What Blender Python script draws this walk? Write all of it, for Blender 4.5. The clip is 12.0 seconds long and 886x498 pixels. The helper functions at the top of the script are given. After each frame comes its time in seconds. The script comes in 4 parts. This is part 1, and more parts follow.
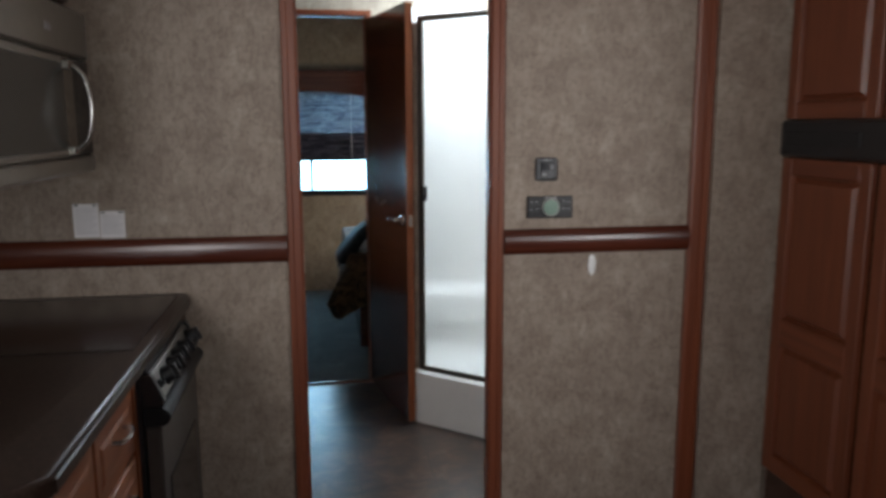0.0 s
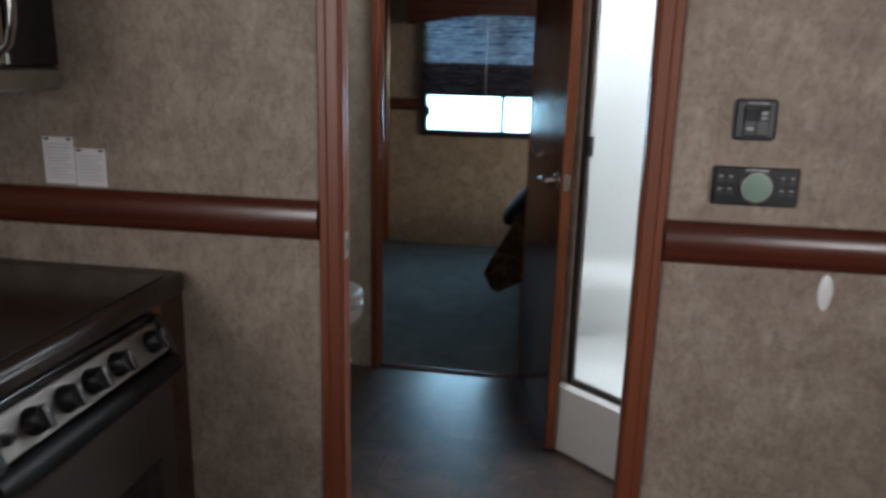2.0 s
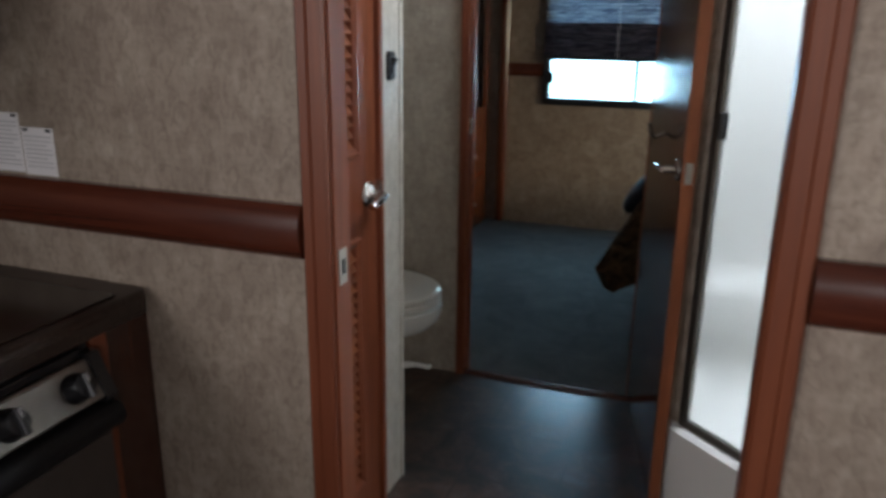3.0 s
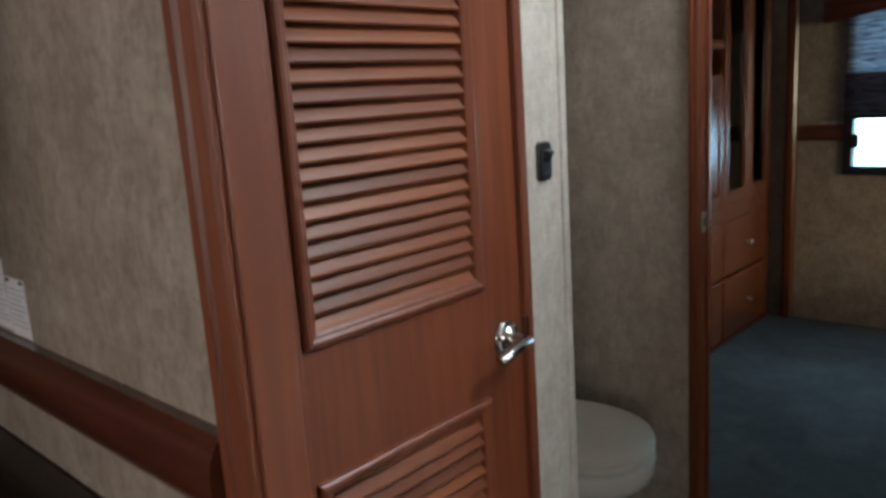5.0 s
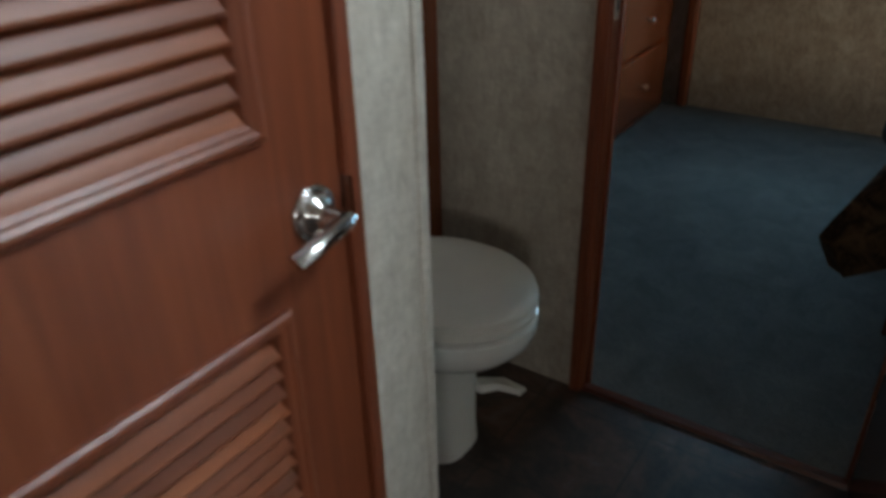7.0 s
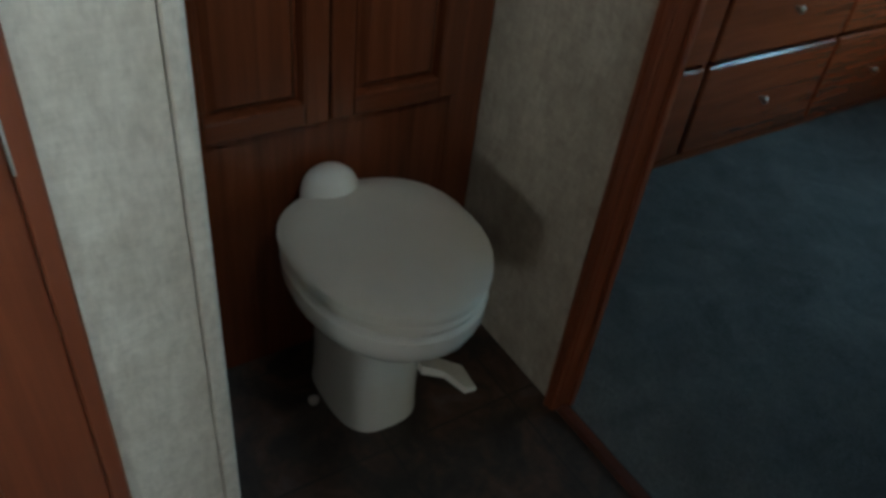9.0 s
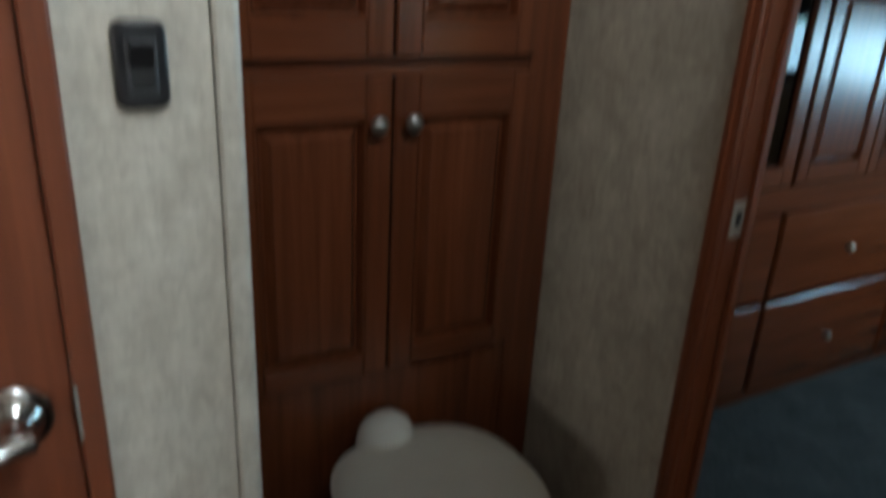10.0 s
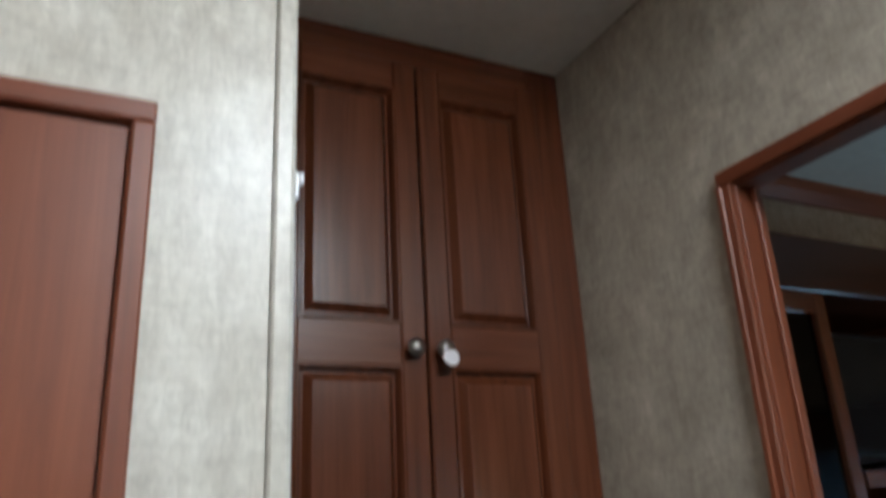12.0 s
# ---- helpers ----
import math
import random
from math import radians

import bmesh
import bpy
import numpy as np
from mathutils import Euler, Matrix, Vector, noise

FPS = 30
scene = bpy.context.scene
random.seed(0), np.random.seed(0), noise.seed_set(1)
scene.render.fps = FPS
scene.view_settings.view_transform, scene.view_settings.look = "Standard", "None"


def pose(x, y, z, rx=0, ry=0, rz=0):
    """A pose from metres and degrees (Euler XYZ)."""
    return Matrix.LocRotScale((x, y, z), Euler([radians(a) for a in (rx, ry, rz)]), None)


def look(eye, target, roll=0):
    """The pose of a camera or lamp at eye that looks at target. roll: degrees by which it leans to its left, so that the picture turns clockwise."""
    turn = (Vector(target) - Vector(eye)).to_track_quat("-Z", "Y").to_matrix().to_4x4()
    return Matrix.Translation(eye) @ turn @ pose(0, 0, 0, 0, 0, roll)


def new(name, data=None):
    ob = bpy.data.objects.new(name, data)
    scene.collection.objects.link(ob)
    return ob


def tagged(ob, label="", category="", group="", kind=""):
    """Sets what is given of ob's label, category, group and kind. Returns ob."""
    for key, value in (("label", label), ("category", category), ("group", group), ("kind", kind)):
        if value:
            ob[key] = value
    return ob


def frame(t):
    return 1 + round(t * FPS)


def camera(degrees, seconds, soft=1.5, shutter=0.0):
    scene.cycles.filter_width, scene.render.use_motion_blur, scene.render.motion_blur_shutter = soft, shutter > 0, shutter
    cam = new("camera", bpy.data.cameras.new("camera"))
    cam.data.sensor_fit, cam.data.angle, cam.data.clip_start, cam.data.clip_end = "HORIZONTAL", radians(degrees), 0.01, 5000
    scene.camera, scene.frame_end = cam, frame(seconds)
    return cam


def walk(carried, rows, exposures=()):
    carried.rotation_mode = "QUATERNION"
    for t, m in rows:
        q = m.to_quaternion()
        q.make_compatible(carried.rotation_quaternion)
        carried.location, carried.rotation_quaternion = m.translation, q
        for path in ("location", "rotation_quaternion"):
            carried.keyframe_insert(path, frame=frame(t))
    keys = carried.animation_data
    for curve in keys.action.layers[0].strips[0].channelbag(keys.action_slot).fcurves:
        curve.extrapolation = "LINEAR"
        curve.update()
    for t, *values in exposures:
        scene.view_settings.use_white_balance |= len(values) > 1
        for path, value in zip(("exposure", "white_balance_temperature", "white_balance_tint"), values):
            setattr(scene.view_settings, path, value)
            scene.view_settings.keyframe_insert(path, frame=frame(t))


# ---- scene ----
cam = camera(61.00, 12.0, soft=3.4, shutter=0.6)
PATH = [
    (0, (0.177, 0.244, 1.446), (0.494, 2.191, 1.118), -0.12),
    (0.5, (0.259, 0.480, 1.429), (0.445, 2.436, 1.057), 1.23),
    (1, (0.355, 0.728, 1.386), (0.398, 2.690, 0.998), 1.63),
    (1.5, (0.459, 0.969, 1.397), (0.332, 2.917, 0.962), 1.83),
    (2, (0.571, 1.166, 1.390), (0.270, 3.083, 0.904), 1.39),
    (2.5, (0.636, 1.425, 1.374), (0.154, 3.289, 0.832), 0.76),
    (3, (0.650, 1.696, 1.366), (-0.006, 3.496, 0.789), 0.71),
    (3.5, (0.714, 1.942, 1.369), (-0.212, 3.631, 0.829), 0.45),
    (5.5, (0.622, 2.441, 1.389), (-0.742, 3.851, 0.999), -4.50),
    (6, (0.539, 2.567, 1.360), (-0.731, 3.955, 0.682), -5.44),
    (6.5, (0.395, 2.717, 1.341), (-0.716, 4.152, 0.501), -3.67),
    (7, (0.387, 2.842, 1.320), (-0.613, 4.277, 0.350), -1.48),
    (7.5, (0.365, 3.088, 1.272), (-0.665, 4.366, 0.129), 2.54),
    (9.5, (0.519, 3.440, 1.342), (-0.867, 4.275, 0.166), 5.13),
    (10, (0.507, 3.438, 1.359), (-1.108, 4.355, 0.618), 3.05),
    (10.5, (0.521, 3.429, 1.394), (-1.214, 4.367, 1.063), 1.02),
    (11, (0.550, 3.426, 1.424), (-1.233, 4.330, 1.480), -0.41),
    (11.5, (0.554, 3.412, 1.465), (-1.189, 4.295, 1.892), -1.96),
    (12, (0.568, 3.412, 1.526), (-1.118, 4.262, 2.186), -3.06),
]
EXPOSURES = [(0.0, 0.0, 6200, 10), (3.7, 0.05, 6300, 12), (5.5, 0.05, 6500, 12), (6.5, -0.08, 6400, 9), (7.5, -0.05, 6050, 5), (9.5, -0.1, 6050, 0),
             (10.0, -0.18, 6400, 6), (10.5, -0.1, 6250, 8), (11.0, 0.0, 6250, 10), (12.0, 0.03, 6250, 10)]
P_SHOWER, P_BED, P_BEDSIDE, P_SINK, P_REAR, P_SLIDE, P_OUT = 38.0, 10.5, 13.0, 18.0, 4.5, 3.8, 10.0
walk(cam, [(t, look(e, g, r)) for t, e, g, r in PATH], EXPOSURES)

# ---- light ----
world = bpy.data.worlds.new("sky")
scene.world = world
world.use_nodes = True
sky = world.node_tree.nodes.new("ShaderNodeTexSky")
sky.sky_type, sky.sun_disc = "NISHITA", False
sky.sun_elevation, sky.sun_rotation = radians(48), radians(200)
world.node_tree.links.new(sky.outputs["Color"], world.node_tree.nodes["Background"].inputs["Color"])
world.node_tree.nodes["Background"].inputs["Strength"].default_value = 0.06


def area(name, m, w, h, power, colour, spread=180):
    la = bpy.data.lights.new(name, "AREA")
    la.shape, la.size, la.size_y, la.energy, la.color = "RECTANGLE", w, h, power, colour
    la.spread = radians(spread)
    ob = new(name, la)
    ob.matrix_world = m
    return ob


sun = bpy.data.lights.new("sun", "SUN")
sun.energy, sun.angle, sun.color = 1.0, radians(15), (1.0, 0.96, 0.9)
new("sun", sun).matrix_world = look((0, 0, 9), (2, 5.5, 0))
DAY = (0.86, 0.94, 1.0)
WARM = (1.0, 0.965, 0.93)
area("skylight_daylight", look((1.02, 3.88, 2.45), (1.02, 3.88, 0)), 0.5, 0.4, P_SHOWER, DAY)
area("bedroom_window_daylight", look((0.11, 6.76, 1.0), (0.11, 0, 0.6)), 1.1, 0.22, P_BED, (0.44, 0.75, 1.0))
area("bedside_window_daylight", look((2.26, 5.7, 1.35), (0.2, 6.5, 0.45)), 0.8, 0.6, P_BEDSIDE, (1.0, 0.86, 0.60), 110)
area("sink_window_daylight", look((-0.90, -0.45, 1.68), (1.15, 2.6, 1.58)), 0.75, 1.3, P_SINK, WARM, 115)
area("slide_window_daylight", look((2.33, -0.17, 1.5), (0.75, 2.68, 1.38)), 0.9, 0.7, P_SLIDE, WARM, 62)
area("rear_window_daylight", look((0.6, -2.46, 1.5), (0.3, 3, 1.1)), 1.6, 0.8, P_REAR, WARM)


# ---- materials ----
def mat(name, rough=0.5, metal=0.0, spec=0.5, coat=0.0):
    m = bpy.data.materials.new(name)
    m.use_nodes = True
    p = m.node_tree.nodes["Principled BSDF"]
    p.inputs["Roughness"].default_value = rough
    p.inputs["Metallic"].default_value = metal
    p.inputs["Specular IOR Level"].default_value = spec
    p.inputs["Coat Weight"].default_value = coat
    return m, m.node_tree.nodes, m.node_tree.links, p


def coords(N, L, scale, random_shift=True):
    tc, mp = N.new("ShaderNodeTexCoord"), N.new("ShaderNodeMapping")
    mp.inputs["Scale"].default_value = scale
    if random_shift:
        info, add = N.new("ShaderNodeObjectInfo"), N.new("ShaderNodeVectorMath")
        mul = N.new("ShaderNodeMath")
        mul.operation, mul.inputs[1].default_value = "MULTIPLY", 7.0
        L.new(info.outputs["Random"], mul.inputs[0])
        L.new(tc.outputs["Object"], add.inputs[0])
        L.new(mul.outputs[0], add.inputs[1])
        L.new(add.outputs[0], mp.inputs["Vector"])
    else:
        L.new(tc.outputs["Object"], mp.inputs["Vector"])
    return mp.outputs[0]


def noise_tex(N, L, vec, scale, detail=4.0, rough=0.55, distort=0.0):
    n = N.new("ShaderNodeTexNoise")
    n.inputs["Scale"].default_value, n.inputs["Detail"].default_value = scale, detail
    n.inputs["Roughness"].default_value, n.inputs["Distortion"].default_value = rough, distort
    L.new(vec, n.inputs["Vector"])
    return n.outputs["Fac"]


def ramp(N, L, fac, *stops):
    r = N.new("ShaderNodeValToRGB")
    while len(r.color_ramp.elements) < len(stops):
        r.color_ramp.elements.new(0.5)
    for e, (pos, col) in zip(r.color_ramp.elements, stops):
        e.position, e.color = pos, (*col, 1)
    L.new(fac, r.inputs["Fac"])
    return r.outputs["Color"]


def mixc(N, L, fac, a, b, mode="MIX"):
    x = N.new("ShaderNodeMix")
    x.data_type, x.blend_type = "RGBA", mode
    for sock, v in ((x.inputs[0], fac), (x.inputs[6], a), (x.inputs[7], b)):
        if isinstance(v, bpy.types.NodeSocket):
            L.new(v, sock)
        else:
            sock.default_value = v if isinstance(v, float) else (*v, 1)
    return x.outputs[2]


def bump(N, L, p, height, strength, dist=0.002):
    b = N.new("ShaderNodeBump")
    b.inputs["Strength"].default_value, b.inputs["Distance"].default_value = strength, dist
    L.new(height, b.inputs["Height"])
    L.new(b.outputs[0], p.inputs["Normal"])


def wood(name, dark, mid, light, axis, rough=0.42, coat=0.06, uneven=0.0):
    """Stained cherry with its grain along one axis."""
    m, N, L, p = mat(name, rough, 0, 0.5, coat)
    p.inputs["Coat Roughness"].default_value = 0.25
    s = [26.0, 26.0, 26.0]
    s[axis] = 1.3
    v = coords(N, L, s)
    fine = noise_tex(N, L, v, 1.6, 6, 0.65, 0.6)
    s2 = [5.0, 5.0, 5.0]
    s2[axis] = 0.5
    broad = noise_tex(N, L, coords(N, L, s2), 1.2, 3, 0.5, 0.8)
    a = ramp(N, L, fine, (0.25, dark), (0.52, mid), (0.8, light))
    b = ramp(N, L, broad, (0.3, (0.8, 0.77, 0.75)), (0.7, (1.0, 1.0, 1.0)))
    x = mixc(N, L, 0.8, a, b, "MULTIPLY")
    if uneven:
        # each piece takes the stain differently
        info = N.new("ShaderNodeObjectInfo")
        x = mixc(N, L, uneven, x, ramp(N, L, info.outputs["Random"], (0.0, (0.62, 0.58, 0.60)), (0.5, (0.95, 0.95, 0.95)), (1.0, (1.25, 1.28, 1.15))), "MULTIPLY")
    L.new(x, p.inputs["Base Color"])
    bump(N, L, p, fine, 0.12, 0.001)
    return m


CH = ((0.14, 0.036, 0.015), (0.195, 0.052, 0.021), (0.25, 0.073, 0.03))
wood_z = wood("cherry_upright", *CH, 2)
wood_x = wood("cherry_along_x", *CH, 0)
wood_y = wood("cherry_along_y", *CH, 1)
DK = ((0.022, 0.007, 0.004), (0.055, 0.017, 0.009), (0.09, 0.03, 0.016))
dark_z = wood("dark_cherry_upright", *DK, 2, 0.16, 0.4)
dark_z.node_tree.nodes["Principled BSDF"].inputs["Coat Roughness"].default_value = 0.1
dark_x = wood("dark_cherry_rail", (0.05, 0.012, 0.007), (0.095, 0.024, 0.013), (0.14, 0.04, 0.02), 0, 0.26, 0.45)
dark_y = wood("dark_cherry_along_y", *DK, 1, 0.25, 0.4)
OR = ((0.15, 0.042, 0.015), (0.27, 0.084, 0.031), (0.35, 0.125, 0.05))
LN = ((0.088, 0.023, 0.009), (0.135, 0.037, 0.0145), (0.19, 0.056, 0.023))
linen_z = wood("brown_cherry_upright", *LN, 2, 0.27, 0.25)
linen_y = wood("brown_cherry_along_y", *LN, 1, 0.27, 0.25)
slat_y = wood("cherry_slat", (0.15, 0.042, 0.017), (0.22, 0.065, 0.026), (0.29, 0.095, 0.04), 1, 0.42, 0.0, 0.9)
slat_y.node_tree.nodes["Principled BSDF"].inputs["Specular IOR Level"].default_value = 0.36
honey_z = wood("honey_cherry_upright", *OR, 2)
honey_y = wood("honey_cherry_along_y", *OR, 1)


def wallpaper(name, a, b, c, rough=0.55, flecks=0.9):
    m, N, L, p = mat(name, rough, 0, 0.35)
    v = coords(N, L, (1, 1, 1), False)
    blot = noise_tex(N, L, v, 9.0, 7, 0.66, 0.5)
    fine = noise_tex(N, L, coords(N, L, (95, 95, 22), False), 1.0, 4, 0.7)
    weave = noise_tex(N, L, coords(N, L, (24, 24, 130), False), 1.0, 4, 0.7)
    mid = noise_tex(N, L, coords(N, L, (30, 30, 14), False), 1.0, 5, 0.7, 0.4)
    base = ramp(N, L, blot, (0.3, a), (0.52, b), (0.72, c))
    f1 = ramp(N, L, fine, (0.3, (0.84, 0.83, 0.82)), (0.7, (1.06, 1.06, 1.06)))
    f2 = ramp(N, L, weave, (0.3, (0.86, 0.855, 0.85)), (0.7, (1.05, 1.05, 1.05)))
    f3 = ramp(N, L, mid, (0.32, (0.80, 0.78, 0.76)), (0.68, (1.08, 1.08, 1.08)))
    fleck = noise_tex(N, L, coords(N, L, (62, 62, 40), False), 1.0, 3, 0.6, 1.1)
    f4 = ramp(N, L, fleck, (0.38, (0.80, 0.79, 0.78)), (0.50, (1.0, 1.0, 1.0)), (0.66, (1.10, 1.10, 1.09)))
    x = mixc(N, L, 0.75, base, f1, "MULTIPLY")
    x = mixc(N, L, 0.75, x, f2, "MULTIPLY")
    x = mixc(N, L, 0.8, x, f3, "MULTIPLY")
    L.new(mixc(N, L, flecks, x, f4, "MULTIPLY"), p.inputs["Base Color"])
    bump(N, L, p, fine, 0.2, 0.001)
    return m


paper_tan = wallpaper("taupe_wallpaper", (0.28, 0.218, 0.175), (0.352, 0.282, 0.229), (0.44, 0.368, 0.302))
# the cream paper again, darkened because the bedroom partition stands unlit
paper_bath_shaded = wallpaper("shaded_bath_wallpaper", (0.37, 0.325, 0.262), (0.44, 0.39, 0.315), (0.51, 0.46, 0.38), 0.55, 0.45)
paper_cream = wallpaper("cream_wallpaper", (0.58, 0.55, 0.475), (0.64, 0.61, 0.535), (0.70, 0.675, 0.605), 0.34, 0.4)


def plain(name, col, rough=0.4, metal=0.0, spec=0.5, coat=0.0, vary=0.12, scale=14.0, bumpy=0.04):
    m, N, L, p = mat(name, rough, metal, spec, coat)
    n = noise_tex(N, L, coords(N, L, (1, 1, 1)), scale, 5, 0.6)
    lo = tuple(c * (1 - vary) for c in col)
    hi = tuple(min(1.0, c * (1 + vary)) for c in col)
    L.new(ramp(N, L, n, (0.3, lo), (0.7, hi)), p.inputs["Base Color"])
    r = N.new("ShaderNodeMapRange")
    r.inputs["To Min"].default_value, r.inputs["To Max"].default_value = rough * 0.8, min(1.0, rough * 1.2)
    L.new(n, r.inputs["Value"])
    L.new(r.outputs[0], p.inputs["Roughness"])
    if bumpy:
        bump(N, L, p, n, bumpy, 0.001)
    return m


white_plastic = plain("white_plastic", (0.82, 0.81, 0.80), 0.28, coat=0.3, vary=0.04)
porcelain = plain("toilet_porcelain", (0.66, 0.65, 0.60), 0.16, coat=0.5, vary=0.03, bumpy=0)
seat_plastic = plain("toilet_lid_plastic", (0.60, 0.57, 0.50), 0.3, vary=0.03, bumpy=0)
fibreglass = plain("white_fibreglass", (0.80, 0.80, 0.78), 0.3, coat=0.3, vary=0.03, scale=5)
chrome = plain("brushed_nickel", (0.50, 0.49, 0.47), 0.19, 1.0, vary=0.08, scale=40)
knob_metal = plain("dark_nickel", (0.25, 0.23, 0.21), 0.3, 1.0, vary=0.1)
steel = plain("stainless_steel", (0.40, 0.40, 0.38), 0.34, 1.0, vary=0.08, scale=30)
black_plastic = plain("black_plastic", (0.012, 0.012, 0.014), 0.3, vary=0.2)
satin_black = plain("satin_black_enamel", (0.008, 0.008, 0.009), 0.5, spec=0.25, vary=0.2)
grey_plastic = plain("dark_grey_plastic", (0.045, 0.045, 0.05), 0.35, vary=0.2)
dial_green = plain("pale_green_dial", (0.20, 0.30, 0.235), 0.4, vary=0.08)
silver_ink = plain("silver_print", (0.5, 0.5, 0.52), 0.5)
black_glass = plain("black_glass", (0.01, 0.01, 0.011), 0.08, vary=0.1, bumpy=0)
paper_white = plain("white_paper", (0.80, 0.77, 0.78), 0.8, vary=0.05)
ink_grey = plain("grey_print", (0.52, 0.50, 0.51), 0.8)
ceiling_white = plain("white_ceiling_board", (0.60, 0.57, 0.52), 0.7, vary=0.06, scale=30)
# near-black colour stands in for the shade inside the wardrobe
niche_shade = plain("shaded_cabinet_inside", (0.006, 0.005, 0.005), 0.5)
rubber = plain("black_rubber", (0.015, 0.015, 0.016), 0.6)
frame_metal = plain("bronze_frame_metal", (0.13, 0.115, 0.10), 0.35, 0.9, vary=0.1, scale=30)
oven_steel = plain("dull_oven_steel", (0.085, 0.072, 0.065), 0.42, 0.5, vary=0.1, scale=30)
mirror_steel = plain("polished_steel", (0.34, 0.32, 0.29), 0.07, 1.0, vary=0.05, bumpy=0)
panel_steel = plain("dull_panel_steel", (0.24, 0.225, 0.21), 0.4, 0.9, vary=0.1, scale=30)
satin_plate = plain("satin_plate", (0.46, 0.44, 0.39), 0.4, 0.2)


def counter_mat():
    m, N, L, p = mat("dark_laminate", 0.32, 0, 0.4, 0.05)
    v = coords(N, L, (1, 1, 1))
    a = noise_tex(N, L, v, 160, 3, 0.7)
    b = noise_tex(N, L, v, 9, 5, 0.6)
    c = ramp(N, L, a, (0.36, (0.019, 0.0115, 0.0088)), (0.55, (0.036, 0.022, 0.0165)), (0.72, (0.062, 0.041, 0.032)))
    d = ramp(N, L, b, (0.3, (0.8, 0.8, 0.8)), (0.7, (1.1, 1.05, 1.0)))
    L.new(mixc(N, L, 1.0, c, d, "MULTIPLY"), p.inputs["Base Color"])
    return m


laminate = counter_mat()


def vinyl_mat():
    """Dark slate-look sheet vinyl, printed in squares."""
    m, N, L, p = mat("slate_vinyl", 0.34, 0, 0.4, 0.3)
    p.inputs["Coat Roughness"].default_value = 0.26
    v = coords(N, L, (1, 1, 1), False)
    a = noise_tex(N, L, v, 7, 7, 0.68, 0.6)
    b = noise_tex(N, L, v, 38, 5, 0.7)
    c = ramp(N, L, a, (0.3, (0.022, 0.017, 0.015)), (0.46, (0.05, 0.038, 0.032)), (0.58, (0.105, 0.058, 0.040)), (0.74, (0.15, 0.125, 0.112)))
    d = ramp(N, L, b, (0.3, (0.5, 0.5, 0.5)), (0.72, (0.98, 0.96, 0.94)))
    x = mixc(N, L, 0.9, c, d, "MULTIPLY")
    br = N.new("ShaderNodeTexBrick")
    br.offset, br.inputs["Scale"].default_value = 0.0, 1.0
    br.inputs["Brick Width"].default_value, br.inputs["Row Height"].default_value = 0.305, 0.305
    br.inputs["Mortar Size"].default_value, br.inputs["Mortar Smooth"].default_value = 0.003, 0.4
    L.new(v, br.inputs["Vector"])
    L.new(mixc(N, L, br.outputs["Fac"], x, (0.028, 0.023, 0.02)), p.inputs["Base Color"])
    r = N.new("ShaderNodeMapRange")
    r.inputs["To Min"].default_value, r.inputs["To Max"].default_value = 0.26, 0.42
    L.new(b, r.inputs["Value"])
    L.new(r.outputs[0], p.inputs["Roughness"])
    bump(N, L, p, b, 0.1, 0.001)
    return m


vinyl = vinyl_mat()


def carpet_mat():
    m, N, L, p = mat("grey_carpet", 0.95, 0, 0.1)
    v = coords(N, L, (1, 1, 1), False)
    a = noise_tex(N, L, v, 260, 3, 0.8)
    b = noise_tex(N, L, v, 6, 6, 0.65, 0.8)
    c = ramp(N, L, a, (0.3, (0.055, 0.055, 0.053)), (0.7, (0.16, 0.158, 0.15)))
    d = ramp(N, L, b, (0.3, (0.66, 0.66, 0.68)), (0.7, (1.1, 1.1, 1.1)))
    L.new(mixc(N, L, 0.9, c, d, "MULTIPLY"), p.inputs["Base Color"])
    bump(N, L, p, a, 0.8, 0.004)
    return m


carpet = carpet_mat()


def fabric_mat(name, a, b, scale=30.0, translucent=0.0, stretch=(1, 1, 1)):
    m, N, L, p = mat(name, 0.85, 0, 0.2)
    v = coords(N, L, stretch)
    n = noise_tex(N, L, v, scale, 5, 0.7, 1.2)
    L.new(ramp(N, L, n, (0.4, a), (0.6, b)), p.inputs["Base Color"])
    bump(N, L, p, noise_tex(N, L, v, 400, 2, 0.6), 0.25, 0.001)
    if translucent:
        t, mx = N.new("ShaderNodeBsdfTranslucent"), N.new("ShaderNodeMixShader")
        L.new(ramp(N, L, n, (0.36, (0.20, 0.24, 0.34)), (0.62, (0.78, 0.82, 0.88))), t.inputs["Color"])
        mx.inputs[0].default_value = translucent
        L.new(p.outputs[0], mx.inputs[1])
        L.new(t.outputs[0], mx.inputs[2])
        L.new(mx.outputs[0], N["Material Output"].inputs["Surface"])
    return m


shade_cloth = fabric_mat("blue_grey_pleated_cloth", (0.05, 0.06, 0.10), (0.36, 0.39, 0.44), 9.0, 0.30, (0.8, 0.8, 7.0))
shade_band = fabric_mat("dark_shade_band", (0.012, 0.012, 0.02), (0.07, 0.055, 0.075), 7.0, 0.05, (0.8, 0.8, 6.0))
spread_brown = fabric_mat("brown_bedspread", (0.022, 0.012, 0.006), (0.105, 0.055, 0.025), 14.0)
spread_black = fabric_mat("black_cloth", (0.010, 0.010, 0.012), (0.022, 0.022, 0.026), 30.0)
sheet_white = fabric_mat("pale_sheet", (0.44, 0.48, 0.53), (0.60, 0.63, 0.66), 12.0)


